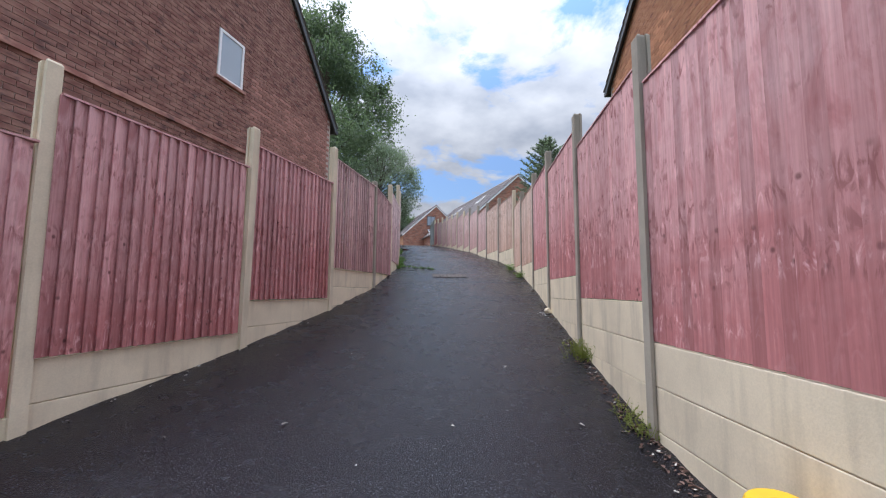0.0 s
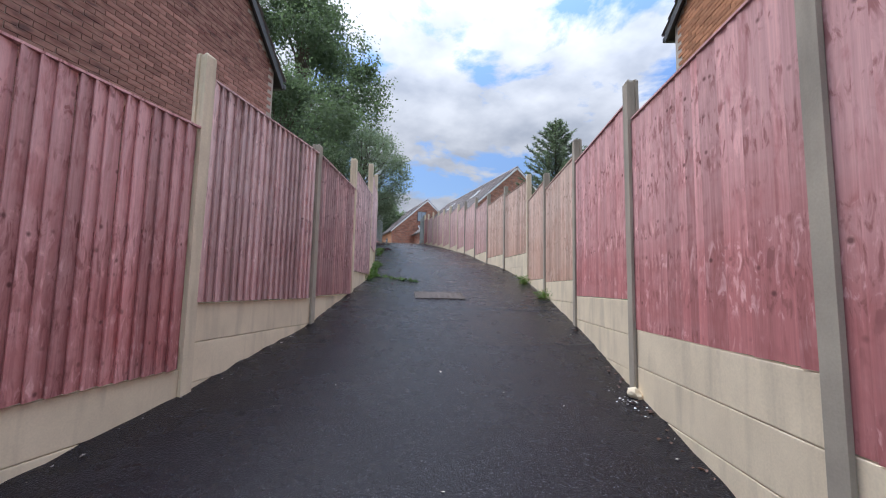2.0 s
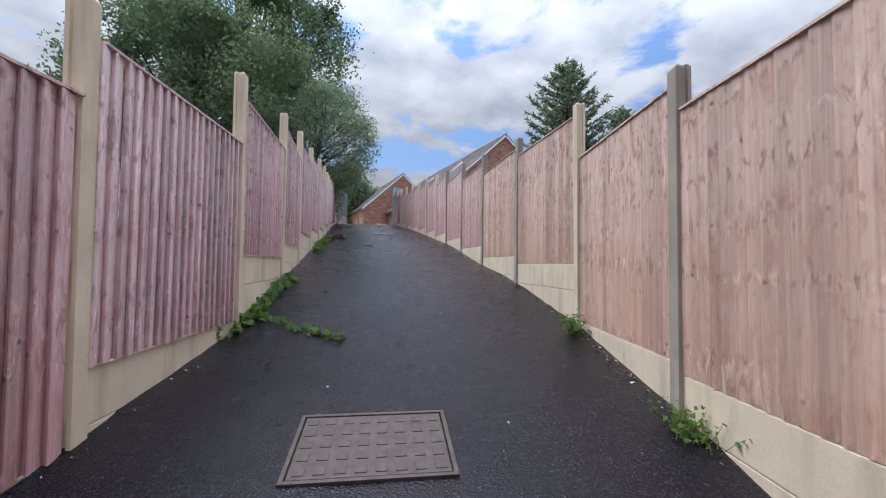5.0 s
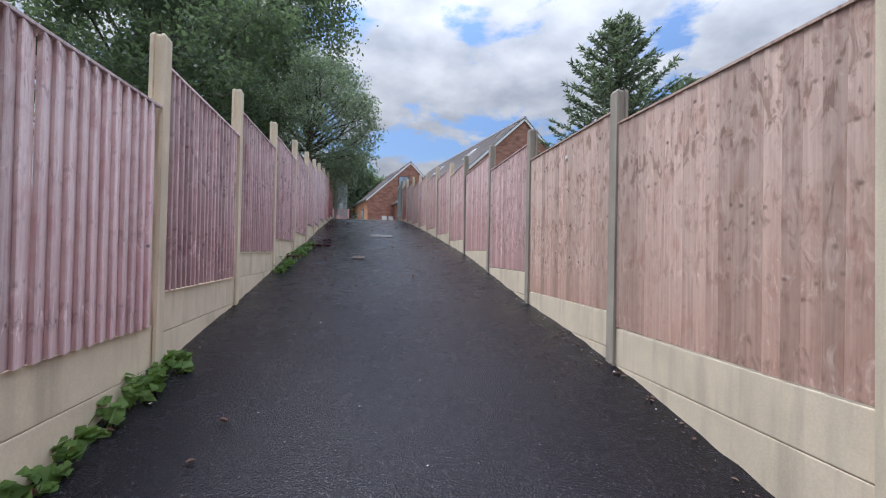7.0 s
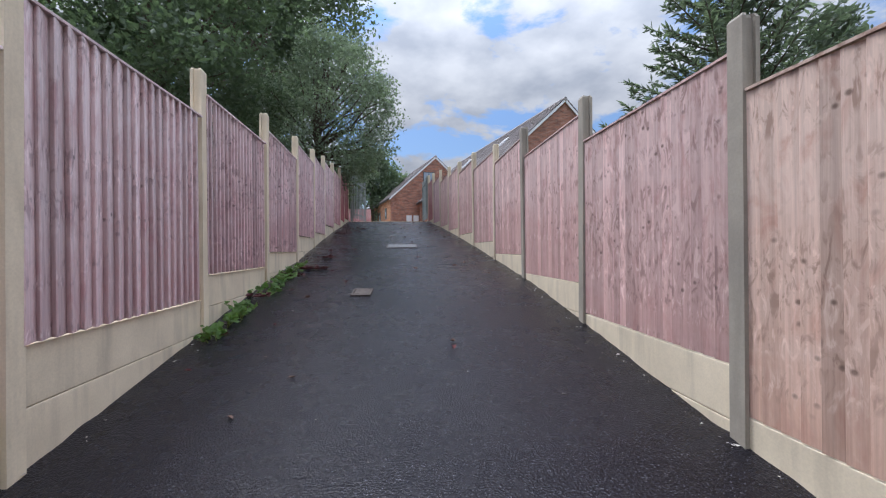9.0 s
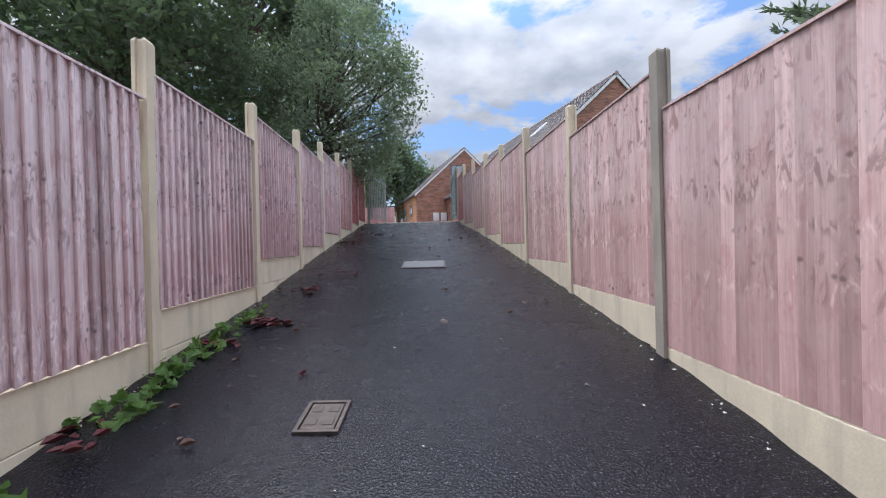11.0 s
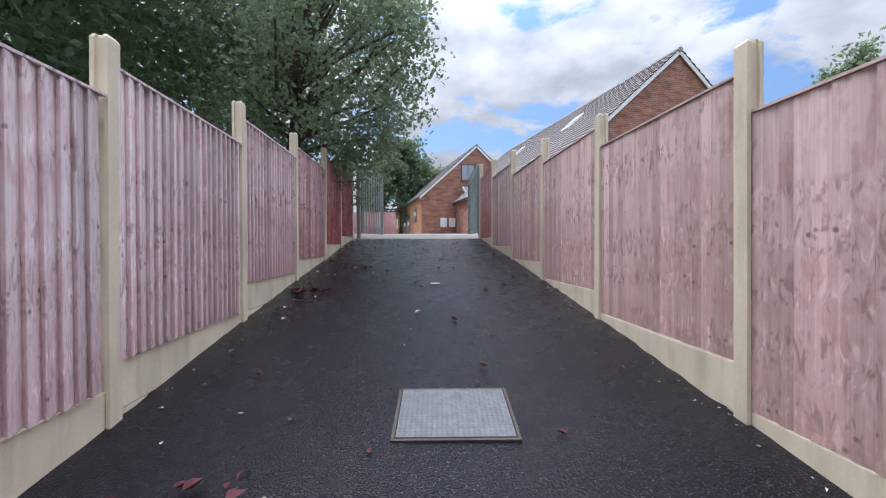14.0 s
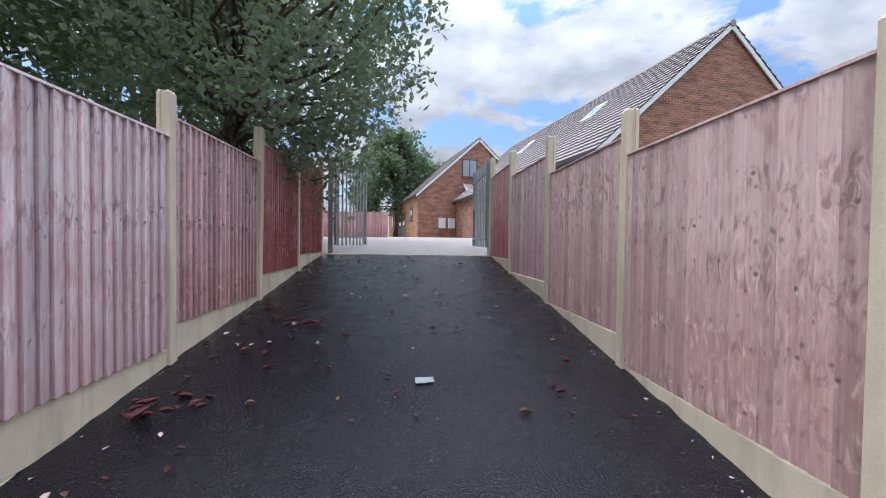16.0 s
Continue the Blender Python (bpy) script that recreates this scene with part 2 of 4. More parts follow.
door_dark = simple_mat("dark_door_paint", (0.06, 0.07, 0.08), (0.09, 0.10, 0.11), 4, 0.4)
leaf_litter = simple_mat("dead_red_leaf", (0.075, 0.018, 0.022), (0.13, 0.032, 0.03), 20, 0.7)
leaf_brown = simple_mat("dead_brown_leaf", (0.11, 0.06, 0.045), (0.19, 0.115, 0.085), 20, 0.7)
leaf_pale = simple_mat("dead_pale_leaf", (0.55, 0.45, 0.40), (0.62, 0.50, 0.46), 20, 0.7)
grit_mat = simple_mat("pale_grit", (0.50, 0.46, 0.40), (0.62, 0.58, 0.52), 20, 0.9)


def glass_mat():
    m = Mat("window_glass", 0.04, 0.0, 0.9)
    # pale blue-grey base: the sky's reflection put into the colour
    m.color((0.28, 0.34, 0.40))
    m.b.inputs["Coat Weight"].default_value = 1.0
    m.b.inputs["Coat Roughness"].default_value = 0.02
    return m.m


glass = glass_mat()


def leaf_mat(name, a, b, rough=0.55):
    m = Mat(name, rough, spec=0.35)
    n = m.noise(m.coords((1, 1, 1)), 0.9, 4)
    f = m.noise(m.coords((1, 1, 1)), 7.0, 2)
    m.color(m.mix(m.ramp(m.mix(0.5, n, f), (0.4, 0), (0.6, 1)), a, b))
    m.b.inputs["Transmission Weight"].default_value = 0.0
    tr = m.n.new("ShaderNodeBsdfTranslucent")
    tr.inputs["Color"].default_value = (b[0] * 1.3, b[1] * 1.5, b[2], 1)
    mx = m.n.new("ShaderNodeMixShader")
    mx.inputs[0].default_value = 0.45
    m.l.new(m.b.outputs[0], mx.inputs[1])
    m.l.new(tr.outputs[0], mx.inputs[2])
    m.l.new(mx.outputs[0], m.n["Material Output"].inputs[0])
    return m.m


leaf_dark = leaf_mat("dark_oak_leaf", (0.065, 0.095, 0.06), (0.12, 0.15, 0.095))
leaf_silver = leaf_mat("grey_green_leaf", (0.12, 0.155, 0.105), (0.21, 0.24, 0.185), 0.4)
leaf_fir = leaf_mat("fir_needles", (0.085, 0.115, 0.08), (0.13, 0.15, 0.115))
leaf_green = leaf_mat("fresh_green_leaf", (0.07, 0.14, 0.03), (0.13, 0.21, 0.05))
leaf_moss = leaf_mat("moss_green", (0.16, 0.19, 0.04), (0.24, 0.25, 0.07), 0.9)


# ---- mesh helpers ----
def mesh(name, verts, faces, mat, parent=None, smooth=False):
    me = bpy.data.meshes.new(name)
    me.from_pydata([tuple(v) for v in verts], [], [tuple(f) for f in faces])
    me.materials.append(mat)
    if smooth:
        me.polygons.foreach_set("use_smooth", [True] * len(me.polygons))
    me.update()
    ob = new(name, me)
    if parent:
        ob.parent = parent
    return ob


BOX_F = ((0, 3, 2, 1), (4, 5, 6, 7), (0, 1, 5, 4), (1, 2, 6, 5), (2, 3, 7, 6), (3, 0, 4, 7))


def box_verts(x0, y0, z0, x1, y1, z1):
    return [(x0, y0, z0), (x1, y0, z0), (x1, y1, z0), (x0, y1, z0), (x0, y0, z1), (x1, y0, z1), (x1, y1, z1), (x0, y1, z1)]


def box(name, lo, hi, mat, parent=None, bevel=0.0):
    """A box with bevelled edges."""
    bm = bmesh.new()
    vs = [bm.verts.new(v) for v in box_verts(*lo, *hi)]
    for f in BOX_F:
        bm.faces.new([vs[i] for i in f])
    if bevel:
        bmesh.ops.bevel(bm, geom=list(bm.edges), offset=bevel, segments=2, affect="EDGES", profile=0.6)
    me = bpy.data.meshes.new(name)
    bm.to_mesh(me)
    bm.free()
    me.materials.append(mat)
    ob = new(name, me)
    if parent:
        ob.parent = parent
    return ob


def tube_data(path, radii, sides=7):
    """Vertices and faces of a tapered tube along a path."""
    vs, fs = [], []
    for i, (p, r) in enumerate(zip(path, radii)):
        p = Vector(p)
        q = Vector(path[min(i + 1, len(path) - 1)]) - Vector(path[max(i - 1, 0)])
        q.normalize()
        a = q.orthogonal().normalized()
        b = q.cross(a)
        for k in range(sides):
            w = 2 * math.pi * k / sides
            vs.append(p + r * (math.cos(w) * a + math.sin(w) * b))
        if i:
            o = (i - 1) * sides
            for k in range(sides):
                fs.append((o + k, o + (k + 1) % sides, o + sides + (k + 1) % sides, o + sides + k))
    return vs, fs


def joined(name, chunks, mat, parent=None, smooth=False):
    """One mesh out of many (verts, faces)."""
    V, F = [], []
    for vs, fs in chunks:
        o = len(V)
        V.extend(vs)
        F.extend([tuple(i + o for i in f) for f in fs])
    return mesh(name, V, F, mat, parent, smooth)


def empty(name, m=None):
    ob = new(name)
    if m:
        ob.matrix_world = m
    return ob


# ---- the lie of the land ----
GY = np.array([-60, -12, -4, -1, 2, 3.9, 5.7, 7.53, 9.4, 11.27, 13.1, 15, 16.9, 18.8, 20.7, 22.55, 24.45, 26.33, 28.2, 30.1, 32, 35, 40, 47, 60, 400])
GZ = np.array([-4, -2.0, -1.38, -1.08, -0.66, -0.32, 0.03, 0.40, 0.76, 1.0, 1.40, 1.64, 1.95, 2.28, 2.48, 2.76, 3.02, 3.28, 3.52, 3.76, 4.02, 4.22, 4.40, 4.54, 4.60, 4.6])
_fine = np.linspace(-60, 400, 4601)
_g = np.interp(_fine, GY, GZ)
_k = np.exp(-0.5 * (np.arange(-12, 13) / 6.0) ** 2)
_g = np.convolve(np.pad(_g, 12, mode="edge"), _k / _k.sum(), mode="valid")


def gz(y):
    return float(np.interp(y, _fine, _g))


# posts: x, y, foot, top;   panels: bottom, top of the bay after that post
LEFT = [(-4.0, -1.45, -1.35, 1.05), (-3.35, 0.38, -1.0, 1.5), (-2.64, 2.15, -0.78, 1.97), (-1.93, 3.95, -0.41, 2.25), (-1.31, 5.70, 0.0, 2.66), (-0.79, 7.51, 0.34, 2.60),
        (-0.545, 9.38, 0.68, 3.03), (-0.41, 11.29, 0.99, 3.54), (-0.43, 13.11, 1.43, 3.80), (-0.56, 15.0, 1.62, 4.14),
        (-0.65, 16.89, 1.93, 4.36), (-0.745, 18.76, 2.28, 4.58), (-0.87, 20.66, 2.49, 4.79), (-1.01, 22.54, 2.78, 5.02),
        (-1.175, 24.42, 3.04, 5.30), (-1.305, 26.31, 3.31, 5.50), (-1.435, 28.2, 3.56, 5.74), (-1.6, 30.05, 3.77, 5.88), (-1.70, 31.75, 4.0, 6.1)]
LEFT_P = [(-0.86, 0.95), (-0.5, 1.35), (-0.14, 1.75), (0.22, 2.05), (0.70, 2.49), (0.72, 2.49), (1.11, 2.83), (1.74, 3.28), (1.96, 3.60), (2.25, 3.91),
          (2.47, 4.15), (2.67, 4.36), (2.97, 4.66), (3.12, 4.86), (3.41, 5.13), (3.60, 5.30), (3.85, 5.55), (4.05, 5.76)]
RIGHT = [(1.1, -3.7, -1.45, 1.1), (1.35, -1.83, -1.15, 1.5), (1.53, 0.06, -0.9, 1.95), (1.70, 1.95, -0.56, 2.32), (2.0, 3.84, -0.2, 2.55), (2.29, 5.70, 0.07, 2.74), (2.605, 7.55, 0.46, 2.90),
         (2.87, 9.39, 0.86, 2.97), (3.16, 11.27, 1.02, 3.48), (3.10, 13.14, 1.4, 3.66), (3.04, 15.03, 1.65, 3.90), (2.99, 16.91, 1.98, 4.18),
         (2.92, 18.79, 2.29, 4.44), (2.87, 20.69, 2.45, 4.69), (2.75, 22.58, 2.74, 4.98), (2.605, 24.47, 3.0, 5.17), (2.47, 26.36, 3.25, 5.42),
         (2.33, 28.25, 3.48, 5.68), (2.15, 30.1, 3.73, 5.9), (2.0, 31.9, 3.98, 6.14)]
RIGHT_P = [(-0.72, 1.1), (-0.36, 1.5), (0.0, 1.92), (0.28, 2.12), (0.55, 2.38), (0.79, 2.57), (1.0, 2.68), (1.06, 2.86), (1.69, 3.37), (1.81, 3.50), (2.05, 3.73),
           (2.34, 4.02), (2.6, 4.32), (2.84, 4.57), (3.09, 4.82), (3.31, 5.05), (3.54, 5.2), (3.79, 5.45), (4.0, 5.7)]
R_WOODS = [wood_red] * 6 + [wood_tan, wood_tan, wood_tan, wood_tan, wood_grey, wood_grey, wood_grey, wood_grey, wood_grey, wood_grey, wood_grey, wood_pink, wood_red]
L_WOODS = [wood_red] * 4 + [wood_pink] * 2 + [wood_silver_bright] * 7 + [wood_silver_bright, wood_silver_bright, wood_pink] + [wood_red] * 2


def line_x(posts, y):
    return float(np.interp(y, [p[1] for p in posts], [p[0] for p in posts]))


# ---- ground, path, yard ----
def build_ground():
    xs = [-400, -120, -40, -15, -6, -3, 0, 3, 6, 15, 40, 120, 400]
    ys = [-400, -150] + [float(v) for v in np.arange(-60, 61, 1.5)] + [90, 150, 400]
    V = [(x, y, gz(y) - 0.06) for y in ys for x in xs]
    n = len(xs)
    F = [(j * n + i, j * n + i + 1, (j + 1) * n + i + 1, (j + 1) * n + i) for j in range(len(ys) - 1) for i in range(n - 1)]
    g = mesh("ground", V, F, soil, smooth=True)
    tagged(g, "rough soil and grass behind the fences", "ground", kind="structure")


def build_path():
    V, F = [], []
    ys = np.unique(np.round(np.concatenate([np.arange(-8, 31.95, 0.15), np.arange(6.55, 7.05, 0.03), np.arange(8.15, 8.6, 0.03)]), 3))
    m = 29
    for j, y in enumerate(ys):
        a, b = line_x(LEFT, y) - 0.02, line_x(RIGHT, y) + 0.02
        for i in range(m):
            u = i / (m - 1)
            x = a + (b - a) * u
            z = gz(y) + 0.012 * noise.noise((x * 1.1, y * 0.8, 0)) + 0.006 * noise.noise((x * 4, y * 4, 3))
            for seam, step in ((6.8, 0.012), (8.38, -0.009)):    # joints between lifts of tarmac
                z += step * math.exp(-max(0.0, (seam - y + 0.10 * noise.noise((x * 1.3, seam, 1)))) * 5) * (1 if y < seam + 0.10 * noise.noise((x * 1.3, seam, 1)) else 0)
            edge = min(u, 1 - u) * (b - a)
            z += 0.02 * math.exp(-edge / 0.09) * (0.4 + noise.noise((x * 5, y * 6, 7)))
            V.append((x, y, z))
        if j:
            o = (j - 1) * m
            F.extend((o + i, o + i + 1, o + m + i + 1, o + m + i) for i in range(m - 1))
    p = mesh("pavement", V, F, asphalt, smooth=True)
    tagged(p, "dark new tarmac footpath, slightly damp, climbing between fences", "path", kind="structure")


def build_yard():
    V, F = [], []
    ys = np.arange(31.95, 62, 1.0)
    xs = np.linspace(-14, 16, 16)
    for j, y in enumerate(ys):
        V.extend((x, y, gz(y) - 0.01) for x in xs)
        if j:
            o = (j - 1) * len(xs)
            F.extend((o + i, o + i + 1, o + len(xs) + i + 1, o + len(xs) + i) for i in range(len(xs) - 1))
    y = mesh("road", V, F, gravel, smooth=True)
    tagged(y, "pale block-paved yard beyond the gate", "yard", kind="structure")
    k = box("kerb", (-1.65, 31.90, gz(31.95) - 0.1), (2.0, 32.02, gz(31.95) + 0.012), concrete, bevel=0.008)
    tagged(k, "concrete threshold strip across the gateway", "kerb", kind="structure")


build_ground(), build_path(), build_yard()


# ---- fences ----
def post_mesh(h):
    """A slotted concrete post with a weathered, sloped head."""
    w, s, d = 0.05, 0.026, 0.02
    ring = [(-w, -w), (w, -w), (w, -s), (w - d, -s), (w - d, s), (w, s), (w, w), (-w, w), (-w, s), (-w + d, s), (-w + d, -s), (-w, -s)]
    V = [(x, y, z) for z in (0, h - 0.02) for x, y in ring] + [(x * 0.8, y * 0.75, h) for x, y in ring]
    n = len(ring)
    F = [(j * n + i, j * n + (i + 1) % n, (j + 1) * n + (i + 1) % n, (j + 1) * n + i) for j in range(2) for i in range(n)]
    F.append(tuple(range(2 * n, 3 * n)))
    return V, F


def featheredge_mesh():
    """One board a metre high and 0.125 m wide: thick edge, thin edge, eased corners."""
    w, t0, t1, e = 0.125, 0.005, 0.021, 0.003
    ring = [(0, 0), (w - 0.016, 0), (w, -t1 + e), (w - e, -t1), (e, -t0), (0, -t0 + e)]
    V, F = [], []
    levels = (0.0, 0.25, 0.5, 0.75, 1.0)
    for z in levels:
        V.extend((x, y, z) for x, y in ring)
    n = 6
    for j in range(len(levels) - 1):
        F.extend((j * n + i, j * n + (i + 1) % n, (j + 1) * n + (i + 1) % n, (j + 1) * n + i) for i in range(n))
    F += [tuple(reversed(range(n))), tuple(range((len(levels) - 1) * n, len(levels) * n))]
    me = {}
    for mat in (wood_red, wood_pink, wood_tan, wood_grey, wood_silver_bright):
        d = bpy.data.meshes.new("board")
        d.from_pydata(V, [], F)
        d.materials.append(mat)
        me[mat.name] = d
    return me


BOARDS = featheredge_mesh()
WORDS = {"red_stained_wood": "red-stained", "pink_faded_wood": "faded pink-stained", "tan_weathered_wood": "weathered tan", "grey_pink_weathered_wood": "weathered grey-pink", "brightened_silver_pink_wood": "brightened silver-pink"}


def build_fence(posts, panels, woods, side, label):
    rnd = random.Random(5 + side)
    fence = empty("timber_fence", pose(0, 0, 0))
    tagged(fence, label, "fence", "fences along the path")
    for i, (x, y, z0, z1) in enumerate(posts):
        a, b = posts[max(i - 1, 0)], posts[min(i + 1, len(posts) - 1)]
        yaw = math.degrees(math.atan2(b[1] - a[1], b[0] - a[0]))
        foot = min(z0, gz(y)) - 0.12
        V, F = post_mesh(z1 - foot)
        old = side > 0 and (i < 8 or 8 < i < 13) or side < 0 and i == 5
        p = mesh("post", V, F, concrete_old if old else concrete, fence)
        p.matrix_basis = pose(x, y, foot, rnd.uniform(-0.4, 0.4), rnd.uniform(-0.4, 0.4), yaw)
        p["label"] = "slotted concrete post with a weathered head"
    for i, (lo, hi) in enumerate(panels):
        a, b = posts[i], posts[i + 1]
        d = Vector((b[0] - a[0], b[1] - a[1], 0))
        span = d.length - 0.10
        yaw = math.degrees(math.atan2(d.y, d.x))
        o = Vector((a[0], a[1], 0)) + d.normalized() * 0.05
        # concrete gravel boards, stacked down to the ground
        z, k = lo, 0
        low = min(gz(a[1]), gz(b[1]), a[2], b[2]) - 0.05
        while z > low and k < 4:
            h = 0.30
            g = box("gravel_board", (-0.02, -0.022, 0), (span + 0.02, 0.022, h - 0.004), concrete, fence, 0.006)
            g.matrix_basis = pose(o.x, o.y, z - h, 0, 0, yaw)
            g["label"] = "pale concrete gravel board"
            z -= h
            k += 1
        mat = woods[min(i, len(woods) - 1)]
        h = hi - lo
        s = 1 if side < 0 else -1
        parts = [(box_verts(0, min(0, s * 0.035), zz, span, max(0, s * 0.035), zz + 0.045), BOX_F) for zz in (0.12, h * 0.5, h - 0.16)]
        # capping strip over the boards' heads
        cap0, cap1 = (-0.056, 0.02) if side < 0 else (-0.02, 0.034)
        parts.append((box_verts(0, cap0, h - 0.012, span, cap1, h + 0.003), BOX_F))
        panel = joined("panel", parts, mat, fence)
        panel.matrix_basis = pose(o.x, o.y, lo, 0, rnd.uniform(-0.25, 0.25), yaw)
        panel["label"] = WORDS[mat.name] + " featheredge timber panel"
        n = 19 if span > 1.2 else 11
        step = (span - 0.02) / n
        for j in range(n):
            bo = new("board", BOARDS[mat.name])
            bo.parent = panel
            dh = rnd.uniform(0.003, 0.008)
            tilt = rnd.uniform(-0.3, 0.3)
            width = (step + 0.024) / 0.125 * rnd.uniform(0.97, 1.05)
            out = 0.010 + rnd.uniform(-0.002, 0.003)
            size = Matrix.Diagonal((-width, 1.8 if side < 0 else 0.6, h - 0.022, 1))
            if side < 0:    # the path lies on the panel's -y side; thick edges towards the low end
                bo.matrix_basis = pose(0.01 + (j + 1) * step, -out, dh, 0, tilt, 4.8 + rnd.uniform(-0.6, 0.6)) @ size
            else:           # thick edges towards the high end
                bo.matrix_basis = pose(0.01 + j * step, out, dh, 0, tilt, 180 + 1.7 + rnd.uniform(-0.8, 0.8)) @ size


build_fence(LEFT, LEFT_P, L_WOODS, -1, "stepped pink-stained timber panel fence with concrete posts beside the path")
build_fence(RIGHT, RIGHT_P, R_WOODS, 1, "stepped red and tan timber panel fence with concrete posts")


# ---- gate ----
def build_gate():
    z = gz(32.05)
    for x in (-1.56, 1.98):
        p = box("gate_post", (x - 0.05, 32.0, z - 0.1), (x + 0.05, 32.1, z + 2.12), gate_steel, bevel=0.006)
        tagged(p, "grey-green steel gate post at the path's end", "gate post", "gate posts")
    for hinge, end in (((-1.47, 32.12), (-1.2, 34.3)), ((1.93, 32.12), (1.78, 34.1))):
        d = Vector((end[0] - hinge[0], end[1] - hinge[1]))
        L = d.length
        z1 = gz(33.2) + 0.08
        leaf = empty("gate", pose(hinge[0], hinge[1], z1, 0, 0, math.degrees(math.atan2(d.y, d.x))))
        tagged(leaf, "grey-green steel palisade gate leaf standing open", "gate", "palisade gate leaves")
        n = 9
        pale_me = None
        for i in range(n):
            x = 0.09 + (L - 0.16) * i / (n - 1)
            if pale_me is None:
                V = [(-0.033, 0.012, 0), (-0.012, -0.012, 0), (0.012, -0.012, 0), (0.033, 0.012, 0), (0.033, 0.016, 0), (0.012, -0.008, 0), (-0.012, -0.008, 0), (-0.033, 0.016, 0)]
                T = [(a, b, 1.98 if abs(a) > 0.02 else 2.06) for a, b, _ in V]
                F = [(k, (k + 1) % 8, 8 + (k + 1) % 8, 8 + k) for k in range(8)] + [tuple(range(8, 16))]
                first = mesh("pale", V + T, F, gate_steel, leaf)
                pale_me = first.data
            else:
                first = new("pale", pale_me)
                first.parent = leaf
            first.location = (x, -0.03, 0)
        for zz in (0.18, 1.68):
            box("rail", (0, -0.012, zz), (L, 0.03, zz + 0.05), gate_steel, leaf, 0.004)
        for x in (0, L - 0.05):
            box("stile", (x, -0.012, 0.02), (x + 0.05, 0.038, 2.0), gate_steel, leaf, 0.004)
        box("lock_box", (L - 0.2, -0.04, 0.98), (L - 0.06, 0.05, 1.2), gate_steel, leaf, 0.006)


build_gate()


# ---- houses ----
def gable_house(name, label, corner, yaw, half, depth, eave, ridge, base, brick, tile=roof_tile, near=False, trim=white_paint):
    """A house whose gable end runs along its local x from the corner, with the ridge along y."""
    h = empty(name, pose(corner[0], corner[1], base, 0, 0, yaw))
    tagged(h, label, "house")
    w, e, r, t = 2 * half, eave - base, ridge - base, 0.28
    V, F = [], []
    for y in (0, t):
        V += [(0, y, 0), (w, y, 0), (w, y, e), (half, y, r), (0, y, e)]
    F = [(4, 3, 2, 1, 0), (5, 6, 7, 8, 9)] + [(i, (i + 1) % 5, 5 + (i + 1) % 5, 5 + i) for i in range(5)]
    mesh("gable_wall", V, F, mortar if near else brick, h)
    V2 = [(x, y + depth - t, z) for x, y, z in V]
    mesh("gable_wall", V2, F, brick, h)
    for x in (0, w - t):
        box("side_wall", (x, t, 0), (x + t, depth - t, e), brick, h)
    # roof slopes with their courses of tiles
    slope = math.hypot(half, r - e)
    n = int(slope / 0.30) + 2
    over = 0.12
    for s in (0, 1):
        chunks = []
        for k in range(n):
            a, b = k * 0.30 - 0.25, k * 0.30 + 0.09
            if a > slope:
                break
            b = min(b, slope + 0.02)

            def at(d, lift):
                x, z = d / slope * half, e + d / slope * (r - e)
                nx, nz = -(r - e) / slope, half / slope
                x, z = x + nx * lift, z + nz * lift
                return (x if s == 0 else w - x), z
            m = max(1, int((depth + 2 * over) / 0.33))
            for i in range(m):
                y0 = -over + (depth + 2 * over) * i / m
                y1 = -over + (depth + 2 * over) * (i + 1) / m - 0.012
                (xa, za), (xb, zb) = at(a, 0.125), at(b, 0.065)
                (xc, zc), (xd, zd) = at(a, 0.065), at(b, 0.045)
                ym = (y0 + y1) / 2
                vs = [(xa, y0, za), (xa, ym, za + 0.02), (xa, y1, za), (xb, y1, zb), (xb, ym, zb + 0.02), (xb, y0, zb), (xc, y0, zc), (xc, y1, zc)]
                chunks.append((vs, [(0, 1, 4, 5), (1, 2, 3, 4), (6, 7, 2, 1, 0)]))
        ro = joined("roof_tiles", chunks, tile, h)
        ro["kind"] = "stuff"
        x0, x1 = (-0.18, half) if s == 0 else (w + 0.18, half)
        z0 = e - 0.18 / half * (r - e)
        mesh("roof_deck", [(x0, -0.05, z0 + 0.03), (x1, -0.05, r + 0.03), (x1, depth + 0.05, r + 0.03), (x0, depth + 0.05, z0 + 0.03),
                           (x0, -0.05, z0 - 0.04), (x1, -0.05, r - 0.04), (x1, depth + 0.05, r - 0.04), (x0, depth + 0.05, z0 - 0.04)], BOX_F, dark_trim, h)
        # verge board
        dx, dz = (x1 - x0), (r - z0)
        q = 0.17
        mesh("verge_board", [(x0, -0.10, z0 - q + 0.05), (x1, -0.10, r - q + 0.05), (x1, -0.055, r - q + 0.05), (x0, -0.055, z0 - q + 0.05),
                             (x0, -0.10, z0 + 0.07), (x1, -0.10, r + 0.07), (x1, -0.055, r + 0.07), (x0, -0.055, z0 + 0.07)], BOX_F, trim, h)
        g0 = x0 - 0.1 if s == 0 else x0
        box("gutter", (g0, -0.1, z0 - 0.08), (g0 + 0.1, depth + 0.1, z0 + 0.02), dark_trim, h, 0.02)
    vs, fs = tube_data([(half, -0.13, r + 0.06), (half, depth / 2, r + 0.06), (half, depth + 0.13, r + 0.06)], [0.11] * 3, 8)
    fs = fs + [tuple(range(7, -1, -1))]
    mesh("ridge_tiles", vs, fs, tile, h)
    return h


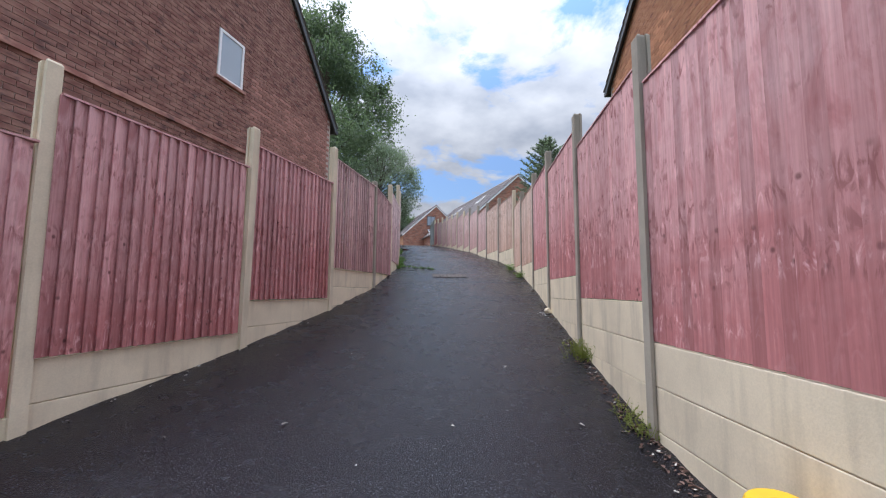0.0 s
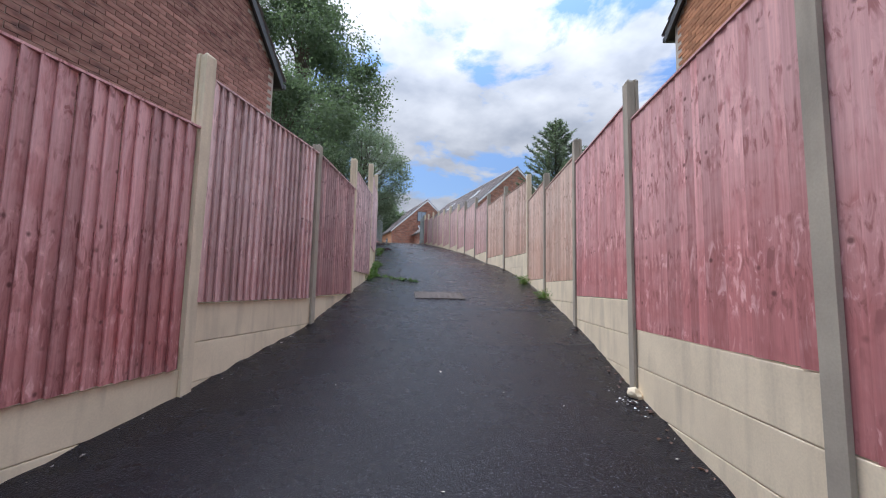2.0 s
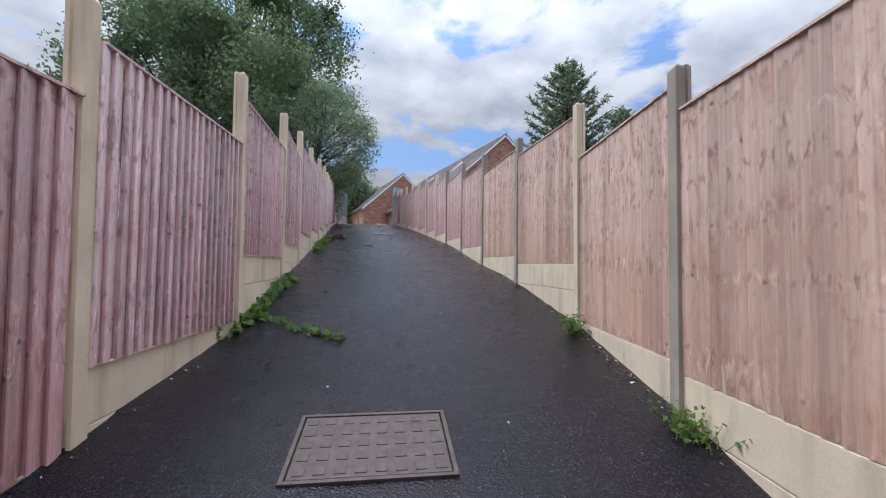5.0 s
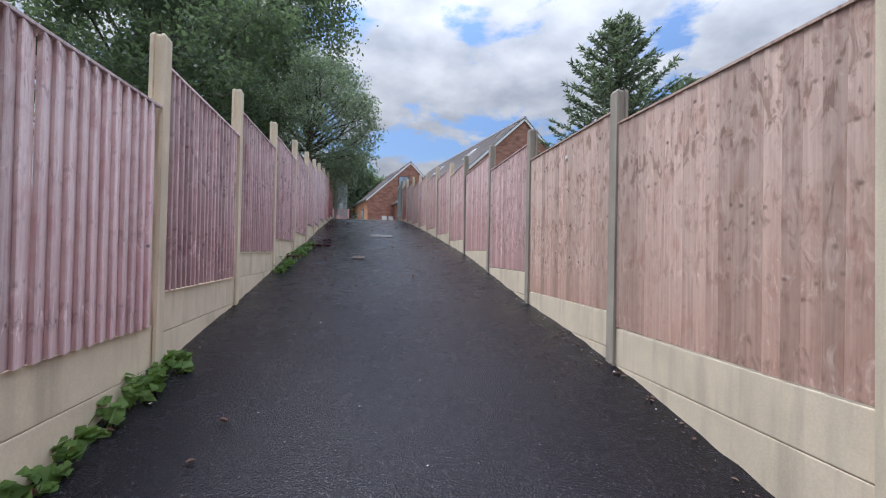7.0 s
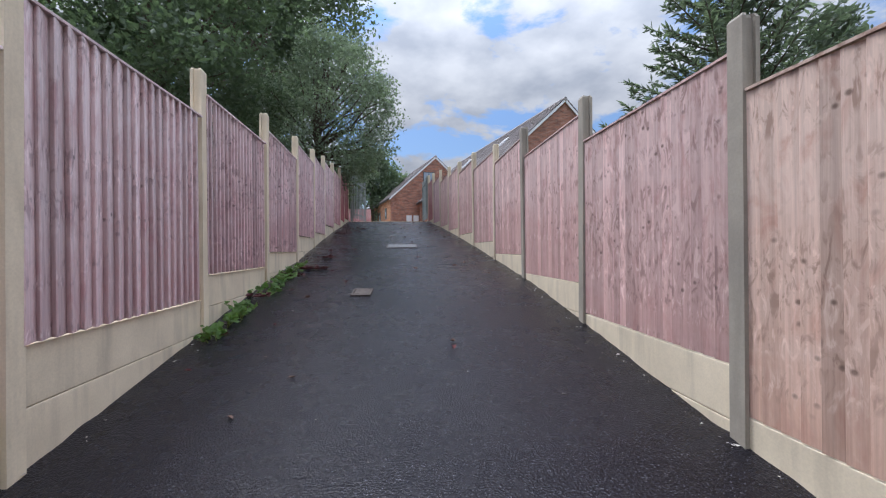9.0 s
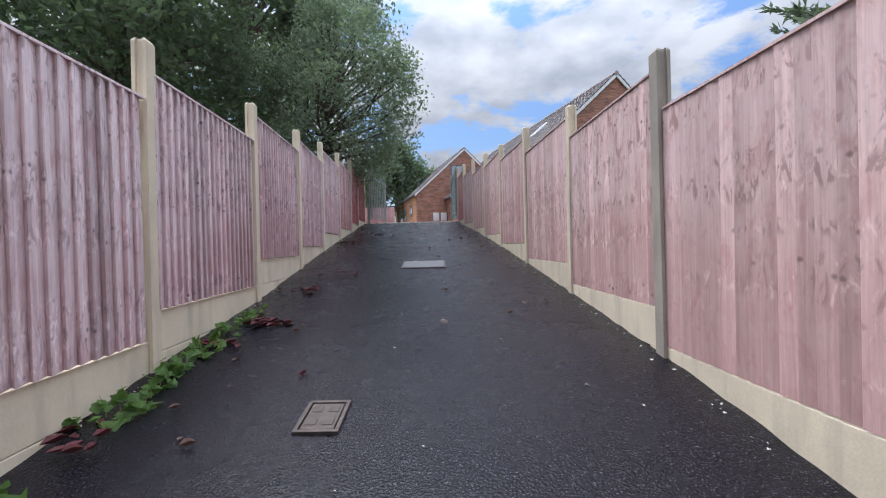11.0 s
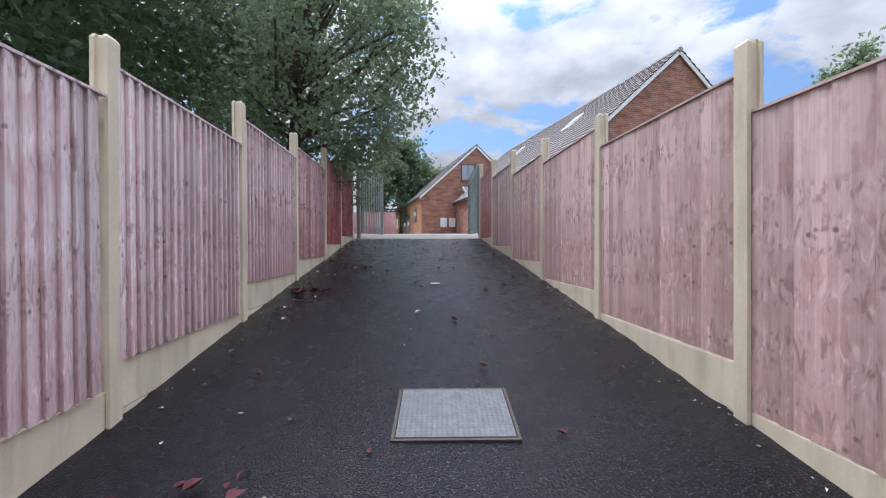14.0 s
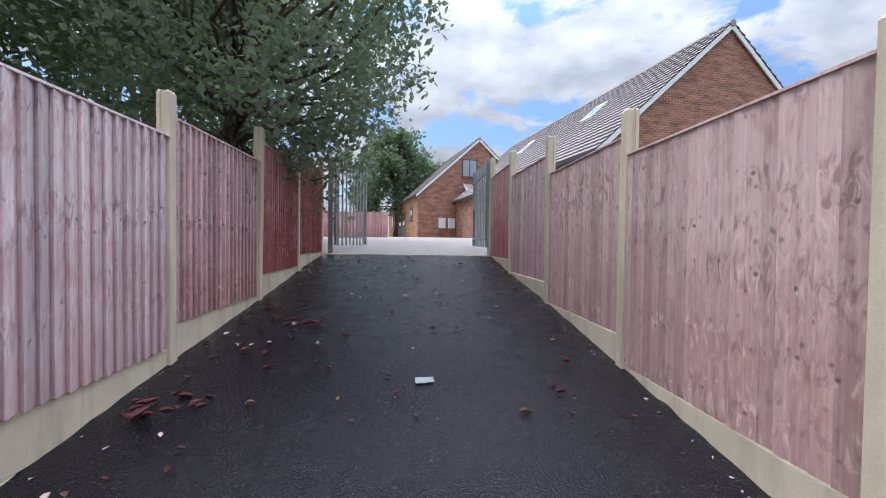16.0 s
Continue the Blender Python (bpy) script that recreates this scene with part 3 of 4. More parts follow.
def window_on(h, x0, x1, z0, z1, y=0.0, bars=0, mat=white_paint, axis="x"):
    """A framed window proud of the wall; axis says along which local axis it runs."""
    win = empty("window")
    win.parent = h
    if axis == "y":
        win.matrix_basis = pose(y, 0, 0, 0, 0, -90) @ Matrix.Identity(4)
        x0, x1 = -x1, -x0
        y = 0
    f = 0.055
    w = x1 - x0
    for a, b in (((x0, y - 0.03, z0), (x1, y + 0.04, z0 + f)), ((x0, y - 0.03, z1 - f), (x1, y + 0.04, z1)),
                 ((x0, y - 0.03, z0 + f), (x0 + f, y + 0.04, z1 - f)), ((x1 - f, y - 0.03, z0 + f), (x1, y + 0.04, z1 - f))):
        box("frame", a, b, mat, win, 0.005)
    for k in range(bars):
        xx = x0 + w * (k + 1) / (bars + 1)
        box("mullion", (xx - 0.025, y - 0.025, z0 + f), (xx + 0.025, y + 0.04, z1 - f), mat, win, 0.004)
    box("pane", (x0 + f, y - 0.012, z0 + f), (x1 - f, y + 0.0, z1 - f), glass, win)
    box("sill", (x0 - 0.06, y - 0.07, z0 - 0.06), (x1 + 0.06, y + 0.03, z0 - 0.003), brick_brown, win, 0.008)


# bricks of the near gable walls
def brickwork(h, half, e, r, mat, z_from, u0, u1, hole, pick):
    """Bricks proud of the mortar; those in the picked stretch are parts, the rest one piece."""
    w = 2 * half
    L, H = 0.215, 0.065
    V0 = box_verts(0, -0.012, 0, L, 0.01, H)
    shared = None
    rest, count = [], 0
    rows = int((r - z_from) / 0.075)
    rb = random.Random(9)
    for j in range(rows):
        z = z_from + j * 0.075
        u = u0 + (0.1125 if j % 2 else 0)
        while u + L < u1:
            zt = z + H
            ok = u > 0 and u + L < w
            if zt > e:
                m = (zt - e) / (r - e) * half
                ok = ok and u > m and u + L < w - m
            if hole and u + L > hole[0] and u < hole[1] and zt > hole[2] and z < hole[3]:
                ok = False
                for p, q in ((u, hole[0]), (hole[1], u + L)):
                    if q - p > 0.03:
                        rest.append((box_verts(p, -0.012, z, q, 0.01, z + H), BOX_F))
            if ok:
                dy = rb.uniform(-0.003, 0.003)
                if pick[0] < u < pick[1] and pick[2] < z < pick[3] and count < 300:
                    if shared is None:
                        b = mesh("brick", V0, BOX_F, mat, h)
                        shared = b.data
                    else:
                        b = new("brick", shared)
                        b.parent = h
                    b.location = (u, dy, z)
                    count += 1
                else:
                    rest.append(([(x + u, y + dy, zz + z) for x, y, zz in V0], BOX_F))
            u += 0.225
    ob = joined("brickwork", rest, mat, h)
    ob["kind"] = "stuff"


# brown brick house beyond the left fence: its gable end follows the fence
dl = Vector((-2.35 + 3.53, 10.5 - 7.0)).normalized()
house_l_half, house_l_yaw = 4.3, math.degrees(math.atan2(dl.y, dl.x))
cl = Vector((-2.35, 10.5)) - dl * 2 * house_l_half
BASE_L = -1.6
house_l = gable_house("house", "brown brick house with a gable end and one small white window", cl, house_l_yaw, house_l_half, 9.0, 5.1, 9.9, BASE_L, brick_brown, near=True, trim=dark_trim)
UL = 2 * house_l_half
window_on(house_l, UL - 4.11, UL - 3.47, 4.28 - BASE_L, 5.22 - BASE_L)
box("string_course", (0.02, -0.045, 3.05 - BASE_L), (UL - 0.02, -0.001, 3.12 - BASE_L), brick_brown, house_l, 0.006)
# orange brick house beyond the right fence
dr = Vector((-0.16, -1.0)).normalized()
cr = Vector((5.25, 9.1))
house_r_half, BASE_R = 4.2, -0.6
house_r = gable_house("house", "orange brick house with a gable end and dark gutter", cr, math.degrees(math.atan2(dr.y, dr.x)), house_r_half, 8.0, 5.85, 8.4, BASE_R, brick_orange, near=True, trim=dark_trim)

# long house by the yard, its gable towards the path
YAW2 = 13.2
u2 = Vector((math.cos(radians(YAW2)), math.sin(radians(YAW2))))
HALF2 = 4.7
c2 = Vector((10.2, 36.36)) - u2 * HALF2
house_2 = gable_house("house", "red brick house with white verge boards and grey tiled roof", c2, YAW2, HALF2, 18.0, 7.2, 11.42, 4.4, brick_red_far)


def roof_light(h, half, e, r, d, y0, y1, d1):
    """A pale roof window lying on the left slope."""
    slope = math.hypot(half, r - e)
    nx, nz = -(r - e) / slope, half / slope
    V = []
    for lift in (0.05, 0.17):
        for dd, yy in ((d, y0), (d1, y0), (d1, y1), (d, y1)):
            V.append((dd / slope * half + nx * lift, yy, e + dd / slope * (r - e) + nz * lift))
    w = mesh("roof_window", V, BOX_F, white_paint, h)
    c = [sum((Vector(v) for v in V[4:]), Vector()) / 4]
    G = [c[0] + (Vector(v) - c[0]) * 0.78 + Vector((nx, 0, nz)) * 0.006 for v in V[4:]]
    mesh("pane", G, [(0, 1, 2, 3)], glass, w)


for y0 in (4.2, 11.0):
    roof_light(house_2, HALF2, 7.2 - 4.4, 11.42 - 4.4, 3.3, y0, y0 + 0.8, 4.4)

# house across the yard
YAW1 = 15.0
u1v = Vector((math.cos(radians(YAW1)), math.sin(radians(YAW1))))
HALF1 = 4.35
c1 = Vector((3.42, 52.0)) - u1v * HALF1
B1 = 4.5
house_1 = gable_house("house", "red and orange brick house with white verge boards across the yard", c1, YAW1, HALF1, 15.5, 7.6, 11.55, B1, brick_red_far)
window_on(house_1, 3.1, 4.2, 8.85 - B1, 10.1 - B1, -0.02, 1, dark_trim)
for k, x in enumerate((1.42, 2.1)):
    mb = box("meter_box", (x, -0.12, 0.72), (x + 0.5, 0.0, 1.42), white_paint, house_1, 0.02)
box("orange_facing", (-0.02, 0.3, 0.0), (-0.002, 15.2, 3.0), brick_orange_far, house_1)
for y0, y1, za, zb, mt in ((2.0, 2.9, 1.2, 2.3, dark_trim), (5.2, 6.2, 0.05, 2.15, door_dark), (7.2, 8.2, 0.05, 2.15, door_dark), (12.0, 13.0, 0.9, 2.2, dark_trim)):
    d = box("door" if za < 0.5 else "window", (-0.05, y0, za), (0.0, y1, zb), mt, house_1, 0.01)
    box("pane", (-0.058, y0 + 0.15, max(za + 0.12, 1.1)), (-0.05, y1 - 0.15, zb - 0.12), glass, d)
porch = empty("porch", pose(c1.x + u1v.x * 3.4, c1.y + u1v.y * 3.4, B1, 0, 0, YAW1))
tagged(porch, "brick lean-to with a tiled roof against the house", "porch")
box("wall", (0, -2.0, 0), (4.5, -0.02, 2.5), brick_orange_far, porch)
mesh("roof", [(-0.2, -2.25, 2.45), (4.7, -2.25, 2.45), (4.7, -0.14, 3.7), (-0.2, -0.14, 3.7), (-0.2, -2.25, 2.6), (4.7, -2.25, 2.6), (4.7, -0.14, 3.85), (-0.2, -0.14, 3.85)], BOX_F, roof_tile, porch)
mesh("verge_board", [(-0.24, -2.27, 2.4), (-0.205, -2.27, 2.4), (-0.205, -0.14, 3.68), (-0.24, -0.14, 3.68), (-0.24, -2.27, 2.63), (-0.205, -2.27, 2.63), (-0.205, -0.14, 3.88), (-0.24, -0.14, 3.88)], BOX_F, white_paint, porch)


def yard_fence():
    f = empty("yard_fence", pose(-9.5, 44.0, gz(44), 0, 0, 3))
    tagged(f, "low brown timber fence on the far side of the yard", "fence")
    n = 52
    V = box_verts(0, 0, 0, 0.135, 0.02, 1.35)
    me = None
    for i in range(n):
        if me is None:
            b = mesh("board", V, BOX_F, wood_red, f)
            me = b.data
        else:
            b = new("board", me)
            b.parent = f
        b.location = (i * 0.145, 0.003 * (i % 2), -0.02)
    box("rail", (0, 0.025, 0.9), (n * 0.145, 0.07, 0.98), wood_red, f, 0.004)


yard_fence()


# ---- trees ----
def build_tree(name, label, x, y, base, top, crown, leafmat, seed, leaves, leaf, lobes, trunk=0.3, holes=0.45):
    """Tapered trunk, limbs to each lobe of the crown, and a crown of single leaves in clumps. crown: centre offset x, y, low z, radius."""
    rn = np.random.RandomState(seed)
    t = empty(name, pose(x, y, base - 0.1))
    tagged(t, label, "tree")
    ox, oy, low, rad = crown
    H = top - base
    lo = low - base
    chunks = []
    fork = lo + 0.18 * (H - lo)
    chunks.append(tube_data([(0, 0, 0), (0.02 * H, 0.01, fork * 0.5), (ox * 0.3, oy * 0.3, fork), (ox * 0.8, oy * 0.8, H * 0.82)], [trunk * 1.3, trunk, trunk * 0.75, trunk * 0.12], 9))
    P, centres = [], []
    for k in range(lobes):
        u = (k + rn.rand()) / lobes
        zz = lo + (H - lo) * (0.06 + 0.9 * u)
        prof = math.sin(math.pi * min(1, 0.16 + 0.80 * u)) ** 0.7
        a = k * 2.399 + rn.rand()
        rr = rad * prof * (0.35 + 0.65 * rn.rand() ** 0.6)
        c = np.array([ox + rr * math.cos(a), oy + rr * math.sin(a), zz])
        centres.append((c, rad * (0.20 + 0.17 * rn.rand())))
        z_from = min(fork + (zz - fork) * 0.35, H * 0.75) if zz > fork else fork * 0.9
        s = np.array([ox * 0.4, oy * 0.4, z_from])
        mid = s * 0.5 + c * 0.5 + rn.randn(3) * 0.25
        chunks.append(tube_data([tuple(s), tuple(mid), tuple(c)], [trunk * 0.32, trunk * 0.2, 0.02], 5))
    wood = joined("trunk", chunks, bark, t, True)
    V, F = [], []
    per = max(1, leaves // (len(centres) * 14))
    for c, cr in centres:
        for q in range(14):
            d = rn.randn(3)
            d /= np.linalg.norm(d)
            cc = c + d * cr * (0.45 + 0.75 * rn.rand()) * np.array([1, 1, 0.75])
            pr = cr * (0.20 + holes * 0.3 * rn.rand())
            for i in range(per):
                p = cc + rn.randn(3) * pr
                n = rn.randn(3) + np.array([0, 0, 0.6])
                n /= np.linalg.norm(n)
                a = np.cross(n, rn.randn(3))
                a /= np.linalg.norm(a)
                b = np.cross(n, a)
                s = leaf * (0.6 + 0.8 * rn.rand())
                o = len(V)
                V.extend([p - a * s * 0.5, p + b * s * 0.28 - n * s * 0.06, p + a * s * 0.5, p - b * s * 0.28 - n * s * 0.06])
                F.append((o, o + 1, o + 2, o + 3))
    lv = mesh("leaves", V, F, leafmat, t)
    lv["kind"] = "stuff"
    return t


def build_fir(name, label, x, y, base, top, rad, seed):
    rn = np.random.RandomState(seed)
    t = empty(name, pose(x, y, base - 0.1))
    tagged(t, label, "tree")
    H = top - base
    chunks = [tube_data([(0, 0, 0), (0.03, 0, H * 0.5), (0, 0.02, H)], [0.12, 0.08, 0.01], 8)]
    V, F = [], []
    for k in range(190):
        u = (k + rn.rand()) / 190
        z = H * (0.12 + 0.86 * u)
        L = rad * (1.02 - u) ** 0.75 * (0.7 + 0.45 * rn.rand()) + 0.12
        a = k * 2.399 + 0.5 * rn.rand()
        d = np.array([math.cos(a), math.sin(a), 0.28 + 0.25 * u])
        tip = np.array([0, 0, z]) + d * L + np.array([0, 0, 0.15 * L])
        chunks.append(tube_data([(0, 0, z), tuple(np.array([0, 0, z]) + d * L * 0.5), tuple(tip)], [0.022, 0.014, 0.004], 4))
        for i in range(int(26 + 70 * L)):
            w = rn.rand() ** 0.8
            p = np.array([0, 0, z]) + d * L * w + np.array([0, 0, 0.15 * L * w * w])
            sd = np.cross(d, [0, 0, 1]) * rn.choice([-1, 1]) + d * 0.8 + rn.randn(3) * 0.45
            sd /= np.linalg.norm(sd)
            s = 0.17 * (0.6 + 0.8 * rn.rand())
            n = np.cross(sd, rn.randn(3))
            n /= np.linalg.norm(n)
            o = len(V)
            V.extend([p, p + sd * s * 0.5 + n * 0.022, p + sd * s, p + sd * s * 0.5 - n * 0.022])
            F.append((o, o + 1, o + 2, o + 3))
    joined("trunk", chunks, bark, t, True)
    lv = mesh("leaves", V, F, leaf_fir, t)
    lv["kind"] = "stuff"


build_tree("oak_tree", "tall dark oak in full leaf behind the fence", -8.5, 36.0, 4.0, 26.0, (0.2, 0, 8.0, 6.0), leaf_dark, 3, 56000, 0.26, 44, 0.5, 0.3)
build_tree("whitebeam_tree", "tree with small grey-green leaves overhanging the gate", -3.0, 30.2, 3.7, 11.6, (0.95, -0.4, 5.2, 2.6), leaf_silver, 8, 28000, 0.115, 52, 0.2, 0.35)
build_tree("oak_tree", "dark leafy tree behind the fence", -7.0, 26.5, 3.0, 13.5, (0, 0, 5.0, 4.2), leaf_dark, 12, 48000, 0.17, 36, 0.25)
build_tree("sycamore_tree", "dark green leafy tree beside the yard", -3.4, 60.0, 4.6, 13.8, (0, 0, 5.8, 4.6), leaf_dark, 17, 16000, 0.36, 26, 0.25)
build_fir("fir_tree", "young fir tree with feathery branches behind the fence", 7.4, 20.4, 1.6, 8.9, 2.5, 4)
build_tree("birch_tree", "thin leafy tree showing over the fence", 21.3, 40.0, 4.4, 13.4, (0, 0, 7.4, 2.3), leaf_silver, 21, 6000, 0.28, 18, 0.15)
build_tree("garden_tree", "small dark round-headed garden tree behind the fence", 12.75, 17.4, 1.9, 8.0, (0, 0, 6.2, 0.6), leaf_dark, 29, 5200, 0.12, 14, 0.07, 0.35)
build_tree("garden_bush", "dark leafy bush behind the fir", 9.8, 21.0, 2.0, 7.5, (0, 0, 3.8, 1.6), leaf_fir, 23, 7000, 0.14, 14, 0.08)


# ---- near brickwork ----
brickwork(house_l, house_l_half, 5.1 - BASE_L, 9.9 - BASE_L, brick_brown, 3.1, 0.0, UL, (UL - 4.12, UL - 3.46, 4.24 - BASE_L, 5.22 - BASE_L), (UL - 3.3, UL - 0.2, 4.6, 6.4))
brickwork(house_r, house_r_half, 5.85 - BASE_R, 8.4 - BASE_R, brick_orange, 4.0, 0.0, 2 * house_r_half, None, (0.1, 3.2, 5.2, 6.4))


# ---- things on the path ----
def steel_cover():
    c = empty("manhole_cover", pose(1.02, 22.67, gz(22.67) + 0.004, math.degrees(math.atan2(gz(22.95) - gz(22.4), 0.55)), 0, 1))
    tagged(c, "galvanised chequer-plate manhole cover set in the tarmac", "manhole cover")
    box("plate", (-0.335, -0.265, -0.02), (0.335, 0.265, 0.012), plate_steel, c, 0.004)
    studs = []
    for i in range(22):
        for j in range(17):
            x, y = -0.315 + i * 0.03, -0.245 + j * 0.0305
            a = 0.78 if (i + j) % 2 else -0.78
            u, v = Vector((math.cos(a), math.sin(a), 0)) * 0.012, Vector((-math.sin(a), math.cos(a), 0)) * 0.004
            p = Vector((x, y, 0.012))
            studs.append(([p - u, p + v, p + u, p - v, p + Vector((0, 0, 0.004))], [(0, 1, 4), (1, 2, 4), (2, 3, 4), (3, 0, 4)]))
    o = joined("raised_pattern", studs, plate_steel, c)
    o["kind"] = "stuff"
    for a, b in (((-0.36, -0.29, -0.03), (0.36, -0.27, 0.008)), ((-0.36, 0.27, -0.03), (0.36, 0.29, 0.008)), ((-0.36, -0.27, -0.03), (-0.34, 0.27, 0.008)), ((0.34, -0.27, -0.03), (0.36, 0.27, 0.008))):
        box("frame", a, b, iron_rust, c, 0.003)


def iron_cover(x, y, w, d, label):
    c = empty("manhole_cover", pose(x, y, gz(y) + 0.004, math.degrees(math.atan2(gz(y + 0.3) - gz(y - 0.3), 0.6)), 0, -1))
    tagged(c, label, "manhole cover")
    box("plate", (-w / 2, -d / 2, -0.02), (w / 2, d / 2, 0.010), iron_rust, c, 0.004)
    nx, ny = max(2, int(w / 0.09)), max(2, int(d / 0.09))
    for i in range(nx):
        for j in range(ny):
            px, py = -w / 2 + (i + 0.5) * w / nx, -d / 2 + (j + 0.5) * d / ny
            box("raised_square", (px - 0.028, py - 0.028, 0.009), (px + 0.028, py + 0.028, 0.014), iron_rust, c, 0.002)
    q = 0.03
    for a, b in (((-w / 2 - q, -d / 2 - q, -0.03), (w / 2 + q, -d / 2 - 0.008, 0.014)), ((-w / 2 - q, d / 2 + 0.008, -0.03), (w / 2 + q, d / 2 + q, 0.014)),
                 ((-w / 2 - q, -d / 2 - 0.008, -0.03), (-w / 2 - 0.008, d / 2 + 0.008, 0.014)), ((w / 2 + 0.008, -d / 2 - 0.008, -0.03), (w / 2 + q, d / 2 + 0.008, 0.014))):
        box("frame", a, b, iron_rust, c, 0.003)


steel_cover()
iron_cover(0.95, 9.25, 0.76, 0.52, "worn brown iron manhole cover in a frame, set in the tarmac")
iron_cover(0.66, 18.12, 0.18, 0.24, "small iron stop tap cover set in the tarmac")


def yellow_foot():
    """A moulded yellow barrier foot with a round socket."""
    bm = bmesh.new()
    n = 20
    rings = []
    for r, z, sq in ((0.17, 0.0, 0.7), (0.17, 0.22, 0.7), (0.155, 0.245, 0.7), (0.075, 0.245, 0.0), (0.07, 0.235, 0.0), (0.065, 0.06, 0.0)):
        ring = []
        for k in range(n):
            a = 2 * math.pi * k / n
            e = 1 + sq * 0.28 * (1 / max(abs(math.cos(a)), abs(math.sin(a))) - 1)
            ring.append(bm.verts.new((r * e * math.cos(a), r * e * math.sin(a), z)))
        rings.append(ring)
    for a, b in zip(rings, rings[1:]):
        for k in range(n):
            bm.faces.new((a[k], a[(k + 1) % n], b[(k + 1) % n], b[k]))
    bm.faces.new(rings[-1])
    me = bpy.data.meshes.new("barrier_foot")
    bm.to_mesh(me)
    bm.free()
    me.materials.append(yellow_plastic)
    o = new("barrier_foot", me)
    o.matrix_world = pose(1.41, 0.72, gz(0.72) + 0.0, 6, 0, 8) @ Matrix.Diagonal((0.8, 0.8, 1.5, 1))
    tagged(o, "yellow plastic barrier foot with a round socket on the tarmac", "barrier foot")


yellow_foot()


def leaf_shape(p, size, yaw, curl, rn, flat=0.02):
    """A curled dead leaf of eight triangles."""
    c, s = math.cos(yaw), math.sin(yaw)
    pts = [(-0.5, 0, 0.1), (-0.2, 0.24, 0.28), (0.2, 0.2, 0.25), (0.5, 0, 0.15), (0.2, -0.2, 0.3), (-0.2, -0.24, 0.22), (0, 0, 0)]
    vs = []
    for x, y, z in pts:
        x, y, z = x * size, y * size, z * size * curl + flat
        vs.append(Vector((p[0] + c * x - s * y, p[1] + s * x + c * y, p[2] + z)))
    return vs, [(0, 6, 1), (1, 6, 2), (2, 6, 3), (3, 6, 4), (4, 6, 5), (5, 6, 0)]


def scatter_leaves():
    rn = random.Random(31)
    mats = (leaf_litter, leaf_brown, leaf_pale, leaf_brown, leaf_litter)
    data = {}
    for k in range(310):
        y = 31.6 - abs(rn.gauss(0, 3.6)) if rn.random() < 0.82 else rn.uniform(10, 31)
        if y < 8:
            continue
        a, b = line_x(LEFT, y), line_x(RIGHT, y)
        x = a + 0.1 + abs(rn.gauss(0, 0.45)) if rn.random() < 0.5 else rn.uniform(a + 0.1, b - 0.1)
        if x > b - 0.08:
            continue
        m = mats[k % 5]
        i = k % 4
        key = (m.name, i)
        if key not in data:
            vs, fs = leaf_shape((0, 0, 0), 0.046 + 0.011 * i, 0, 0.5 + 0.35 * i, rn, 0.004)
            o = mesh("fallen_leaf", vs, fs, m)
            data[key] = o.data
        else:
            o = new("fallen_leaf", data[key])
        o.matrix_world = pose(x, y, gz(y) + 0.008, 7 + rn.uniform(-6, 6), rn.uniform(-6, 6), rn.uniform(0, 360))
        tagged(o, "curled dead leaf lying on the tarmac", "leaf", "fallen leaves")
    for x, y, m in ((1.33, 19.6, leaf_pale), (1.06, 24.4, leaf_litter), (2.15, 24.4, leaf_brown), (2.2, 20.2, leaf_pale), (2.45, 20.3, leaf_brown), (1.5, 25.6, leaf_brown)):
        o = new("fallen_leaf", data[(m.name, 3 if (m.name, 3) in data else 1)])
        o.matrix_world = pose(x, y, gz(y) + 0.008, 7, 0, 40 + 90 * x) @ Matrix.Scale(1.15, 4)
        tagged(o, "curled dead leaf lying on the tarmac", "leaf", "fallen leaves")
    for x, y, n, w in ((-0.37, 21.05, 22, 0.10), (-0.9, 25.6, 26, 0.13), (-0.05, 22.0, 6, 0.1), (-0.55, 27.3, 14, 0.12), (-0.34, 19.72, 46, 0.12), (-0.52, 19.15, 16, 0.10), (-0.5, 18.0, 10, 0.16)):
        ch = []
        for i in range(n):
            ch.append(leaf_shape((rn.gauss(0, w), rn.gauss(0, w * 0.7), abs(rn.gauss(0, 0.018))), rn.uniform(0.06, 0.12), rn.uniform(0, 6.3), rn.uniform(0.4, 1.4), rn, 0.0))
        o = joined("leaf_pile", ch, leaf_litter)
        o.location = (x, y, gz(y) + 0.008)
        tagged(o, "small heap of dark red dead leaves on the tarmac", "leaf pile", "leaf piles", "stuff")


